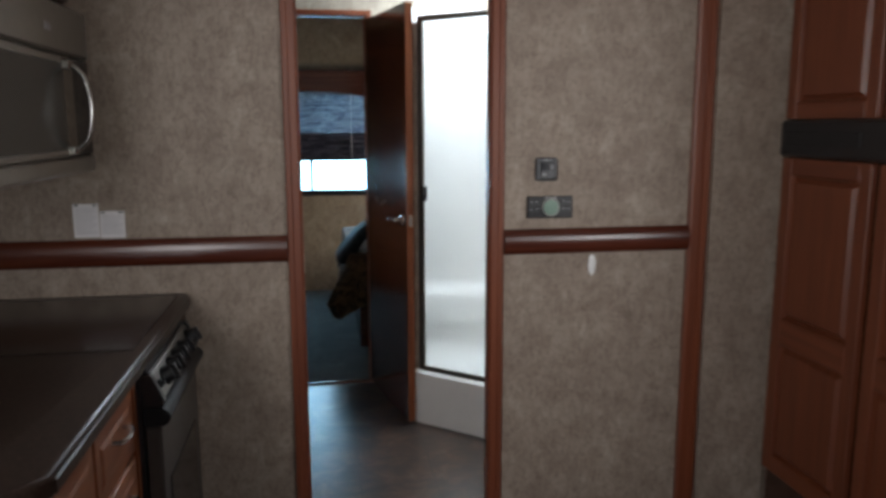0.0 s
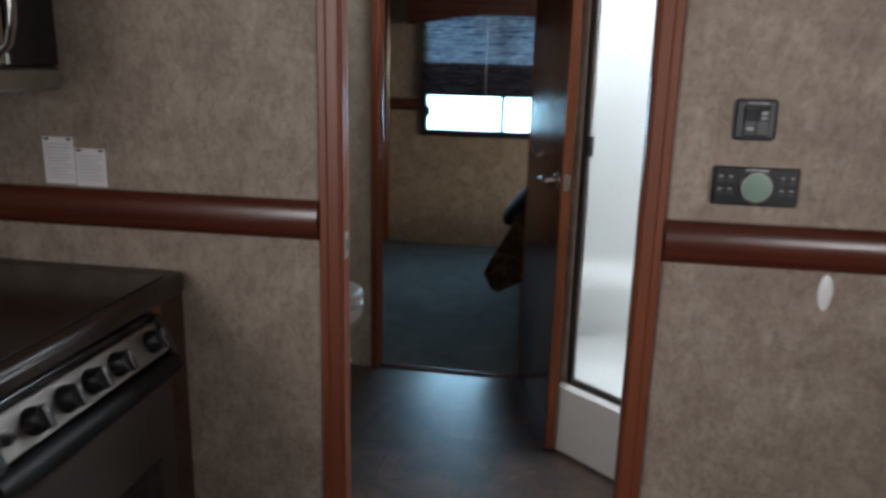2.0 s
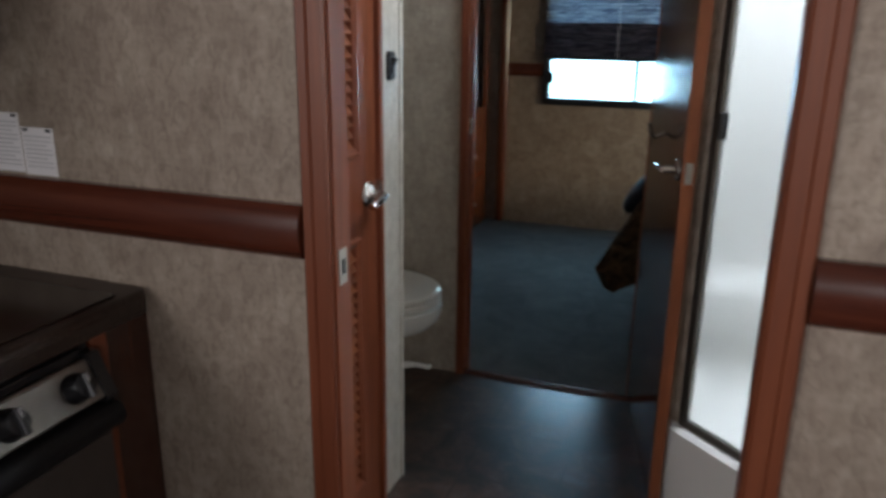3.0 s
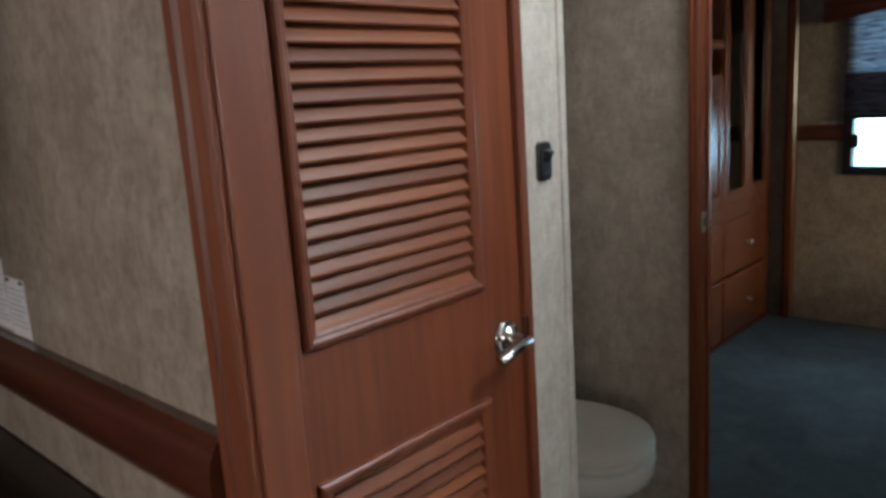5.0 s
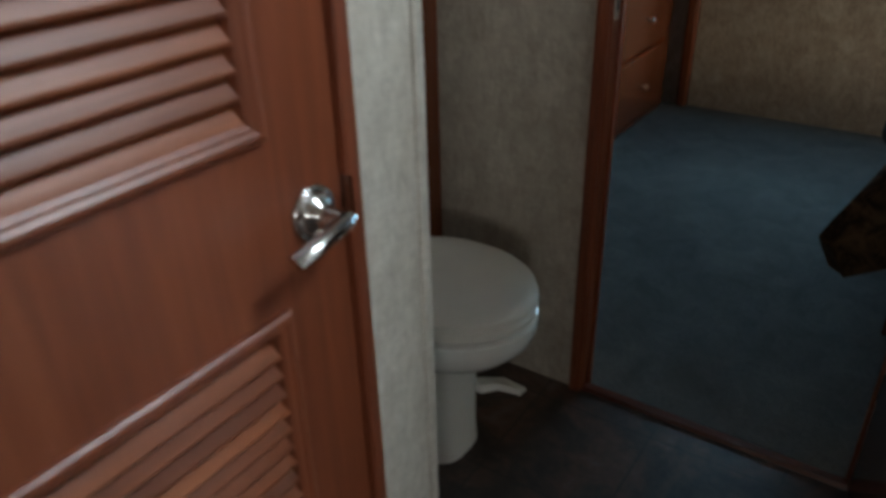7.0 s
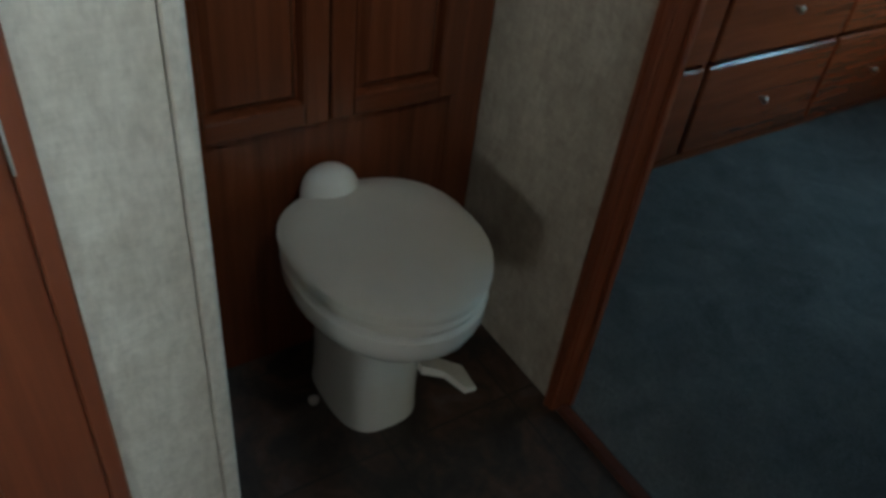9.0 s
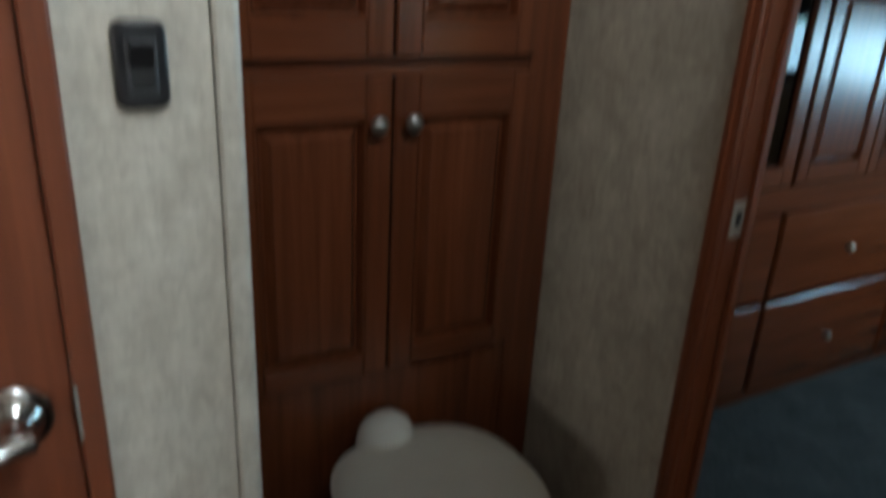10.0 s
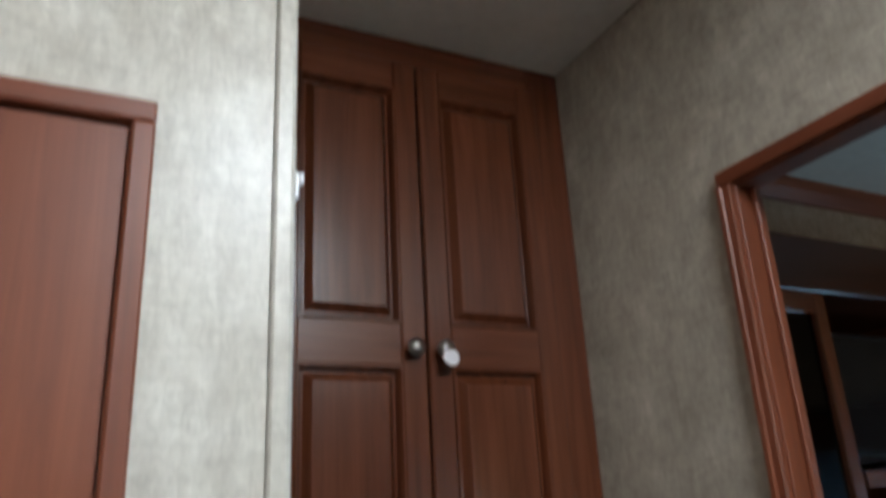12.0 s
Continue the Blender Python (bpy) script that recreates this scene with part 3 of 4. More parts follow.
solid("backdrop", box(-7, 8, 9.5, 9.55, -1.0, 5), outdoors, "bright hazy outdoors beyond the window", "backdrop", kind="structure")
chair_rail("trim_rail_3", -0.741, WB[0] - 0.05, NORTH, 0.015)

# skylight over the shower
skl = thing("skylight", Matrix.Translation((1.02, 3.88, CEIL)), "white skylight shaft over the shower", "skylight", kind="structure")
for q in ((SK[0] - 0.02, SK[0], SK[2] - 0.02, SK[3] + 0.02), (SK[1], SK[1] + 0.02, SK[2] - 0.02, SK[3] + 0.02), (SK[0], SK[1], SK[2] - 0.02, SK[2]), (SK[0], SK[1], SK[3], SK[3] + 0.02)):
    part("shaft_side", boxes((*q, CEIL - 0.012, CEIL + 0.14)), white_plastic, skl)
dome = part("dome", boxes((SK[0] - 0.03, SK[1] + 0.03, SK[2] - 0.03, SK[3] + 0.03, CEIL + 0.14, CEIL + 0.146)), clear_glass, skl)
dome.visible_shadow = False


# ---- louvred closet door ----
cd = thing("closet_door", Matrix.Translation((XL, CY0, 0)), "closed reddish cherry closet door with two louvred panels", "door")
PU0, PU1, PL0, PL1 = 1.053, 1.80, 0.14, 0.850      # panel mouldings
PY0, PY1 = 2.936, 3.330
XF = XL - 0.002                                    # face of the slab
LY0, LY1 = PY0 + 0.024, PY1 - 0.024


def slab_boxes():
    x0, x1 = XF - 0.034, XF
    h0, h1 = PY0 + 0.012, PY1 - 0.012
    return [(x0, x1, CY0, h0, 0.012, 1.909), (x0, x1, h1, CY1, 0.012, 1.909), (x0, x1, h0, h1, 0.012, PL0 + 0.012), (x0, x1, h0, h1, PL1 - 0.012, PU0 + 0.012), (x0, x1, h0, h1, PU1 - 0.012, 1.909)]


slab = part("slab", boxes(*slab_boxes()), wood_z, cd)


def moulding(z0, z1):
    ring = [(0.0, 0.0), (0.0, 0.007), (0.004, 0.011), (0.010, 0.012), (0.015, 0.008), (0.018, 0.008), (0.023, 0.004), (0.026, -0.012)]
    rows = [[(XF + h, a, b) for a, b in ((PY0 + i, z0 + i), (PY1 - i, z0 + i), (PY1 - i, z1 - i), (PY0 + i, z1 - i))] for i, h in ring]
    return loft(rings=rows, cap=False)


def slat_mesh(pitch):
    """One rounded, sloping louvre, centred, along y."""
    prof = []
    half, th = pitch * 0.63, 0.0036
    for k in range(7):
        a = math.pi / 2 + math.pi * k / 6
        prof.append((-half + th * math.cos(a), th * math.sin(a)))
    for k in range(7):
        a = -math.pi / 2 + math.pi * k / 6
        prof.append((half + th * math.cos(a), th * math.sin(a)))
    c, s = math.cos(radians(-55)), math.sin(radians(-55))
    pr = [(x * c - z * s, x * s + z * c) for x, z in prof]
    bm = extrude(pr, 1, -(LY1 - LY0) / 2 - 0.003, (LY1 - LY0) / 2 + 0.003)
    bmesh.ops.recalc_face_normals(bm, faces=bm.faces)
    me = bpy.data.meshes.new("slat")
    for f in bm.faces:
        f.smooth = len(f.verts) == 4
    bm.to_mesh(me)
    bm.free()
    me.materials.append(slat_y)
    me.set_sharp_from_angle(angle=radians(50))
    return me


for z0, z1, pitch in ((PU0, PU1, 0.0266), (PL0, PL1, 0.0275)):
    mo = part("panel_moulding", moulding(z0, z1), wood_z, cd)
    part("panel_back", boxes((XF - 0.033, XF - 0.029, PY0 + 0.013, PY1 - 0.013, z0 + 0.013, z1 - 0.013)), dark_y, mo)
    me = slat_mesh(pitch)
    z = z0 + 0.024 + pitch * 0.45
    while z < z1 - 0.024 - pitch * 0.3:
        o = new("slat", me)
        o.parent = mo
        o.location = Vector((XF - 0.0095, (LY0 + LY1) / 2, z)) - WORLD[cd].translation
        z += pitch
lm = Matrix.Translation((XF, 3.388, 0.946)) @ Matrix(((0, 0, 1, 0), (-1, 0, 0, 0), (0, -1, 0, 0), (0, 0, 0, 1)))
lever(cd, lm, 1)

# switch on the hall wall, paper clip on the corner
sw = thing("light_switch", Matrix.Translation((XL, 3.529, 1.257)), "black rocker light switch on a black plate", "light switch")
part("plate", loft([[(XL + h, y, z) for y, z in round_rect(3.503 + i, 3.546 - i, 1.221 + i, 1.294 - i, 0.010)] for i, h in ((0, 0), (0, 0.005), (0.0012, 0.0075), (0.004, 0.009), (0.007, 0.0085))]), black_plastic, sw, smooth=True)
part("bezel", boxes((XL + 0.0085, XL + 0.0105, 3.512, 3.537, 1.234, 1.281), bev=0.001), grey_plastic, sw)
rock = [(XL + 0.0105, 1.238), (XL + 0.0125, 1.239), (XL + 0.0118, 1.256), (XL + 0.0145, 1.262), (XL + 0.0205, 1.273), (XL + 0.0205, 1.277), (XL + 0.0105, 1.278)]
part("rocker", extrude(rock, 1, 3.5155, 3.5335), black_plastic, sw, "raised glossy rocker")
clip = thing("wall_clip", Matrix.Translation((XL, 3.61, 1.87)), "small white plastic clip on the corner trim", "clip")
part("body", boxes((XL - 0.012, XL + 0.0, 3.608, 3.613, 1.855, 1.888), bev=0.002), white_plastic, clip)
part("tongue", boxes((XL - 0.006, XL + 0.004, 3.613, 3.617, 1.872, 1.884), bev=0.001), white_plastic, clip)

# ---- linen cabinet at the back of the nook ----
lc = thing("linen_cabinet", Matrix.Translation((NX, 3.98, 0)), "tall cherry linen cabinet with four shut panel doors", "cabinet")
part("body", boxes((NX - 0.30, NX - 0.05, 3.70, 4.262, 0.6, 2.392)), dark_z, lc)
part("stile", boxes((NX - 0.30, NX, 3.608, 3.699, 0, CEIL - 0.001)), linen_z, lc)
part("stile", boxes((NX - 0.30, NX, 4.263, P2 - 0.001, 0, CEIL - 0.001)), linen_z, lc)
part("base_panel", boxes((NX - 0.30, NX - 0.001, 3.70, 4.262, 0, 0.60)), linen_z, lc)
part("rail", boxes((NX - 0.30, NX - 0.001, 3.70, 4.262, 1.157, 1.193)), linen_y, lc)
part("rail", boxes((NX - 0.30, NX - 0.001, 3.70, 4.262, 2.392, CEIL - 0.001)), linen_y, lc)
for y0, kn in ((3.692, 0.282 - 0.027), (3.981, 0.024)):
    m = plane_frame((NX, y0, 1.188), (1, 0, 0))
    panel_door(lc, m, 0.285, 1.206, [(0.062, 0.582), (0.662, 1.14)], linen_z, linen_y, knob=(kn, 0.612))
    m = plane_frame((NX, y0, 0.598), (1, 0, 0))
    panel_door(lc, m, 0.285, 0.562, [(0.04, 0.49)], linen_z, linen_y, knob=(kn + (0.003 if y0 > 3.9 else -0.003), 0.484))
tg = thing("knob_tag", Matrix.Translation((NX + 0.06, 4.01, 1.785)), "round white paper tag hanging on a knob", "tag")
part("disc", turned([(0.002, -0.001), (0.0155, -0.001), (0.0155, 0.001), (0.002, 0.001)], Matrix.Translation((NX + 0.056, 4.008, 1.783)) @ Matrix.Rotation(radians(80), 4, "Y"), 20), paper_white, tg)
part("string", tube([(NX + 0.056, 4.008, 1.796), (NX + 0.05, 4.006, 1.804), (NX + 0.044, 4.005, 1.806)], 0.001, 6), paper_white, tg)

# ---- toilet ----
TY = 3.992
to = thing("toilet", Matrix.Translation((-0.45, TY, 0)), "low white caravan toilet with beige lid shut", "toilet")


def egg(front, back, half, z, n=36, cx=None, sq=0.0):
    """Outline longer to the front (+x), fuller at the back."""
    cx = cx if cx is not None else back + half * 1.05
    out = []
    for k in range(n):
        a = 2 * math.pi * k / n
        c, s = math.cos(a), math.sin(a)
        if c >= 0:
            k1 = 1.0 - sq
            out.append((cx + (front - cx) * c ** k1, TY + half * math.copysign(abs(s) ** k1, s), z))
        else:
            e = 0.72
            out.append((cx - (cx - back) * abs(c) ** e, TY + half * math.copysign(abs(s) ** 0.86, s), z))
    return out


bowl = [egg(-0.353, -0.615, 0.097, 0.0, sq=0.36), egg(-0.353, -0.615, 0.097, 0.012, sq=0.36), egg(-0.357, -0.61, 0.094, 0.05, sq=0.38), egg(-0.358, -0.61, 0.092, 0.16, sq=0.42),
        egg(-0.354, -0.61, 0.094, 0.27, sq=0.4), egg(-0.345, -0.61, 0.101, 0.298, sq=0.3), egg(-0.285, -0.615, 0.140, 0.312, sq=0.12), egg(-0.232, -0.618, 0.163, 0.335),
        egg(-0.205, -0.62, 0.177, 0.366), egg(-0.198, -0.62, 0.181, 0.392), egg(-0.199, -0.62, 0.181, 0.414), egg(-0.212, -0.615, 0.17, 0.423)]
part("bowl", loft(bowl), porcelain, to, smooth=True)
part("seat", loft([egg(-0.212, -0.60, 0.168, 0.425), egg(-0.202, -0.625, 0.176, 0.428), egg(-0.200, -0.625, 0.178, 0.438), egg(-0.206, -0.603, 0.174, 0.446)]), seat_plastic, to, "beige plastic seat", smooth=True)
part("lid", loft([egg(-0.210, -0.60, 0.178, 0.449), egg(-0.201, -0.625, 0.183, 0.452), egg(-0.200, -0.625, 0.184, 0.460), egg(-0.206, -0.60, 0.179, 0.470),
                  egg(-0.226, -0.585, 0.165, 0.478), egg(-0.30, -0.54, 0.10, 0.480)]), seat_plastic, to, "beige plastic lid", smooth=True)
part("hinge_cover", loft([[(-0.607 + rx * math.cos(a), TY - 0.028 + 0.060 * s * math.sin(a), z) for a in [2 * math.pi * k / 20 for k in range(20)]]
                          for rx, s, z in ((0.05, 1.0, 0.41), (0.05, 1.0, 0.468), (0.047, 0.93, 0.486), (0.039, 0.77, 0.502), (0.026, 0.5, 0.514), (0.010, 0.2, 0.519))]), porcelain, to, smooth=True)
part("pedal", loft([list(r) for r in (
    [(-0.40, 4.06, 0.125), (-0.36, 4.06, 0.125), (-0.36, 4.06, 0.15), (-0.40, 4.06, 0.15)],
    [(-0.385, 4.10, 0.118), (-0.335, 4.10, 0.118), (-0.335, 4.10, 0.138), (-0.385, 4.10, 0.138)],
    [(-0.365, 4.135, 0.104), (-0.288, 4.125, 0.104), (-0.288, 4.125, 0.122), (-0.365, 4.135, 0.122)],
    [(-0.352, 4.158, 0.102), (-0.286, 4.152, 0.102), (-0.286, 4.152, 0.112), (-0.352, 4.158, 0.112)])]), porcelain, to, "white foot pedal")
bm = turned([(0.012, -0.002), (0.012, 0.008), (0.006, 0.012)], Matrix.Translation((-0.49, TY - 0.118, 0.0)), 10)
part("floor_bolt", bm, porcelain, to)
part("water_line", tube([(-0.52, TY + 0.10, 0.1), (-0.54, TY + 0.2, 0.06), (-0.58, P2 - 0.03, 0.05), (-0.6, P2 - 0.01, 0.08)], 0.006, 8), white_plastic, to, smooth=True)

# ---- open bedroom door ----
ang = math.atan2(3.70 - 4.335, 0.572 - 0.432)
bd = thing("bedroom_door", Matrix.Translation((0.432, 4.335, 0)) @ Matrix.Rotation(ang, 4, "Z"), "open dark cherry bedroom door with nickel levers", "door")
DW, DT = 0.645, 0.034
part("slab", boxes((0, DW - 0.003, 0, DT, 0.014, 1.985), bev=0.002), dark_z, bd, "dark glossy cherry face", local=True)
# honey tone paints in the orange light on the door's near edge
part("edge_band", boxes((DW - 0.003, DW, 0.0005, DT - 0.0005, 0.014, 1.985)), honey_z, bd, "cherry door edge, coloured lighter for the light on it", local=True)
for y, s in ((0.0, -1), (DT, 1)):
    m = Matrix.Translation((DW - 0.06, y, 1.0)) @ Matrix(((-1, 0, 0, 0), (0, 0, s, 0), (0, -1, 0, 0), (0, 0, 0, 1)))
    bm = turned([(0.03, 0), (0.03, 0.004), (0.024, 0.009), (0.011, 0.012), (0.011, 0.042)], m, 20)
    h = part("handle", bm, chrome, bd, "brushed nickel lever handle", local=True, smooth=True)
    part("lever", tube([m @ Vector(p) for p in ((-0.01, 0, 0.042), (0.03, 0, 0.046), (0.07, 0.004, 0.046), (0.10, 0.01, 0.042))], 0.008, 10), chrome, h, local=True, smooth=True)
part("latch", boxes((DW, DW + 0.002, 0.007, DT - 0.007, 0.972, 1.028)), chrome, bd, "nickel latch face", local=True)
# bent rod added in place of a bright reflection on the door face
part("hook", tube([(DW - 0.33, -0.002, 1.06), (DW - 0.33, -0.03, 1.045), (DW - 0.325, -0.045, 1.06), (DW - 0.32, -0.05, 1.09)], 0.006, 8), chrome, bd, "reflection in the glossy door, added as a bent nickel rod", local=True, smooth=True)
for z in (0.3, 1.0, 1.7):
    part("hinge", turned([(0.006, -0.035), (0.006, 0.035)], Matrix.Translation((-0.004, 0.004, z)), 10), chrome, bd, local=True)

# ---- corner shower ----
SA, SB, SZ = (0.602, 3.745), (1.00, 3.395), 0.262
SR, SBACK = EAST - 0.004, P2 - 0.004
sh = thing("shower", Matrix.Translation((1.05, 3.85, 0)), "white neo-angle corner shower with a textured glass door", "shower")


def inset(d):
    a = (SA[0] + d, SA[1] + d * 0.42)
    b = (SB[0] + d * 0.42, SB[1] + d)
    return a, b


def foot(d, back=0.0):
    a, b = inset(d)
    return [(a[0], SBACK - back), a, b, (SR - back, b[1]), (SR - back, SBACK - back)]


outer = foot(0.0)
part("pan", loft([[(x, y, 0.0) for x, y in outer], [(x, y, SZ - 0.012) for x, y in outer], [(x, y, SZ) for x, y in foot(0.012)],
                  [(x, y, SZ) for x, y in foot(0.062, 0.03)], [(x, y, SZ - 0.03) for x, y in foot(0.075, 0.035)], [(x, y, 0.14) for x, y in foot(0.10, 0.06)]]), fibreglass, sh, "white fibreglass shower pan")
part("surround_back", boxes((SA[0] + 0.03, SR, SBACK - 0.012, SBACK, SZ + 0.001, 2.05), bev=0.003), fibreglass, sh)
part("surround_side", boxes((SR - 0.012, SR, SB[1] + 0.03, SBACK - 0.013, SZ + 0.001, 2.05), bev=0.003), fibreglass, sh)
ledge = [(SBACK - 0.012, 0.33), (SBACK - 0.05, 0.34), (SBACK - 0.062, 0.36), (SBACK - 0.066, 0.50), (SBACK - 0.058, 0.53), (SBACK - 0.04, 0.545), (SBACK - 0.012, 0.552)]
part("ledge", extrude(ledge, 0, SA[0] + 0.05, SR - 0.013), fibreglass, sh, "moulded soap ledge", smooth=True)
ga, gb = inset(0.035)
GA, GB = Vector((*ga, 0)), Vector((*gb, 0))
gd = (GB - GA).normalized()
gm = Matrix((gd, Vector((0, 0, 1)).cross(gd), Vector((0, 0, 1)))).transposed().to_4x4()
gm.translation = GA
GL = (GB - GA).length
for u0, u1, z0, z1 in ((0, 0.026, SZ, 1.93), (GL - 0.026, GL, SZ, 1.93), (0.026, GL - 0.026, SZ, SZ + 0.022), (0.026, GL - 0.026, 1.905, 1.93)):
    bm = box(u0, u1, -0.013, 0.013, z0, z1, 0.003)
    bm.transform(gm)
    part("door_frame", bm, frame_metal, sh, "dark bronze metal frame rail")
bm = box(0.027, GL - 0.027, -0.003, 0.003, SZ + 0.022, 1.905)
bm.transform(gm)
gp = part("glass_door", bm, shower_glass, sh, "rain-textured glass pane")
gp.visible_shadow = False
bm = box(0.032, 0.048, -0.03, -0.003, 1.09, 1.16, 0.004)
bm.transform(gm)
part("pull", bm, black_plastic, gp, "black pull knob")
part("surround_left", boxes((ga[0] - 0.004, ga[0] + 0.012, ga[1] + 0.016, SBACK - 0.013, SZ + 0.001, 1.90), bev=0.002), fibreglass, sh)
solid("wall_shower", boxes((SA[0] + 0.002, ga[0] - 0.005, ga[1] + 0.002, SBACK, SZ + 0.002, 1.905)), paper_tan, "taupe papered end wall of the shower", "wall", kind="structure")
for nm, (x0, x1, y0, y1) in (("side_panel", (gb[0] + 0.015, SR - 0.013, gb[1] - 0.003, gb[1] + 0.003)),):
    p = part(nm, boxes((x0, x1, y0, y1, SZ + 0.001, 1.905)), shower_glass, sh, "rain-textured glass side panel")
    p.visible_shadow = False
part("shower_hose", tube([(SR - 0.03, 3.9, 1.1), (SR - 0.05, 3.9, 0.8), (SR - 0.06, 3.95, 0.75), (SR - 0.05, 4.0, 0.9), (SR - 0.03, 4.0, 1.6)], 0.008, 8), chrome, sh, smooth=True)

# ---- galley ----
CX = -0.24
ct = thing("countertop", Matrix.Translation((-0.55, 2.0, 0.9)), "dark brown speckled laminate countertop", "countertop")
r = 0.03
out = [(WEST + 0.002, 2.672), (CX - r, 2.672)] + [(CX - r + r * math.sin(a), 2.672 - r + r * math.cos(a)) for a in [radians(k) for k in range(15, 91, 15)]]
out += [(CX, 1.40), (CX - 0.03, 1.36), (CX - 0.12, 1.27), (CX - 0.12, 0.5), (WEST + 0.002, 0.5)]


def shrink(pts, d):
    return [(min(x, CX - d) if x > CX - 0.031 and y > 1.37 else (x - d if x > WEST + 0.1 else x), y if y > 0.6 and y < 2.66 else (y if y > 1 else y + d)) for x, y in pts]


part("slab", loft([[(x, y, z) for x, y in shrink(out, d)] for d, z in ((0.006, 0.880), (0.0, 0.885), (0.0, 0.908), (0.003, 0.916), (0.010, 0.920))]), laminate, ct, smooth=True)
part("front_edge", boxes((CX - 0.003, CX + 0.0045, 1.405, 2.635, 0.884, 0.911), bev=0.0035), laminate, ct, "rounded laminate front edge")
part("backsplash", boxes((WEST + 0.003, WEST + 0.018, 0.5, 2.67, 0.9195, 1.0), bev=0.003), laminate, ct, "low laminate backsplash")
cover = thing("cooktop_cover", Matrix.Translation((-0.56, 2.33, 0.92)), "dark smoked glass cooktop cover lying flat", "cooktop")
part("glass", boxes((-0.82, -0.27, 2.05, 2.62, 0.9212, 0.9236), bev=0.001), plain("smoked_brown_glass", (0.026, 0.019, 0.016), 0.2, vary=0.1, bumpy=0), cover)
for y in (2.15, 2.52):
    part("hinge", turned([(0.008, -0.02), (0.008, 0.02)], Matrix.Translation((-0.80, y, 0.9295)) @ Matrix.Rotation(radians(90), 4, "X"), 8), black_plastic, cover)
part("foot", boxes((-0.815, -0.275, 2.055, 2.615, 0.9202, 0.9212)), rubber, cover)

FX = -0.262
bc = thing("base_cabinet", Matrix.Translation((FX - 0.3, 1.7, 0)), "honey cherry base cabinet with drawers", "cabinet")
part("body", boxes((WEST + 0.002, FX - 0.02, 1.30, 2.012, 0.08, 0.879), (WEST + 0.002, FX - 0.07, 1.30, 2.012, 0.0, 0.08), (FX - 0.02, FX, 1.988, 2.012, 0.08, 0.879), (FX - 0.02, FX, 1.30, 2.004, 0.858, 0.879)), honey_z, bc)
for y0, y1 in ((1.685, 1.984), (1.31, 1.675)):
    for z0, z1 in ((0.70, 0.855), (0.42, 0.69), (0.10, 0.41)):
        bm = boxes((FX - 0.019, FX - 0.001, y0, y1, z0, z1), bev=0.004)
        dr = part("drawer", bm, honey_y, bc)
        bm = raised(0.03, y1 - y0 - 0.03, 0.03, z1 - z0 - 0.03, 0, 0.004, 0.012)
        bm.transform(plane_frame((FX - 0.0015, y0, z0), (1, 0, 0)))
        part("field", bm, honey_y, dr)
        yc, zc = (y0 + y1) / 2, z1 - 0.055
        part("handle", tube([(FX - 0.002, yc - 0.045, zc), (FX + 0.018, yc - 0.043, zc), (FX + 0.026, yc - 0.03, zc), (FX + 0.028, yc, zc), (FX + 0.026, yc + 0.03, zc), (FX + 0.018, yc + 0.043, zc), (FX - 0.002, yc + 0.045, zc)], 0.0055, 8), chrome, dr, "nickel bow pull", smooth=True)

RY0, RY1 = 2.018, 2.530
rg = thing("range", Matrix.Translation((FX - 0.28, 2.27, 0)), "built-in gas range with sloped steel panel and black knobs", "range")
part("body", boxes((WEST + 0.002, FX + 0.01, RY0, RY1, 0.0, 0.876)), black_plastic, rg)
slope = [(FX + 0.011, 0.798), (FX + 0.054, 0.798), (FX + 0.058, 0.803), (FX + 0.030, 0.857), (FX + 0.026, 0.860), (FX + 0.011, 0.860)]
pan = part("control_panel", extrude(slope, 1, RY0 + 0.022, RY1 - 0.022), panel_steel, rg, "sloped stainless control panel")
cap = [(FX + 0.011, 0.790), (FX + 0.058, 0.790), (FX + 0.063, 0.801), (FX + 0.036, 0.862), (FX + 0.030, 0.868), (FX + 0.011, 0.868)]
for y0, y1 in ((RY0, RY0 + 0.022), (RY1 - 0.022, RY1)):
    part("end_cap", extrude(cap, 1, y0, y1), black_plastic, rg, "glossy black end cap", smooth=True)
part("top_lip", boxes((FX + 0.011, FX + 0.020, RY0 + 0.022, RY1 - 0.022, 0.8605, 0.875), bev=0.002), black_plastic, rg)
KNOB = [(0.024, 0), (0.024, 0.005), (0.0215, 0.010), (0.020, 0.022), (0.017, 0.026), (0.003, 0.027)]
for y in (2.121, 2.202, 2.273, 2.351, 2.468):
    km = Matrix.Translation((FX + 0.044, y, 0.831)) @ Matrix.Rotation(radians(66), 4, "Y")
    kb = part("knob", turned(KNOB, km, 20), black_plastic, pan, "black knob", smooth=True)
    bm = box(-0.020, 0.020, -0.0055, 0.0055, 0.020, 0.036, 0.002)
    bm.transform(km)
    part("grip", bm, black_plastic, kb)
    bm = box(-0.019, -0.006, -0.001, 0.001, 0.0355, 0.0365)
    bm.transform(km)
    part("pointer", bm, silver_ink, kb)
ig = Matrix.Translation((FX + 0.044, 2.063, 0.831)) @ Matrix.Rotation(radians(66), 4, "Y")
part("igniter_button", turned([(0.011, 0), (0.011, 0.006), (0.007, 0.007), (0.007, 0.013), (0.002, 0.014)], ig, 16), black_plastic, pan, "black igniter button", smooth=True)
od = part("oven_door", boxes((FX + 0.0105, FX + 0.050, RY0 + 0.004, RY1 - 0.004, 0.16, 0.738), bev=0.006), oven_steel, rg, "dull steel oven door")
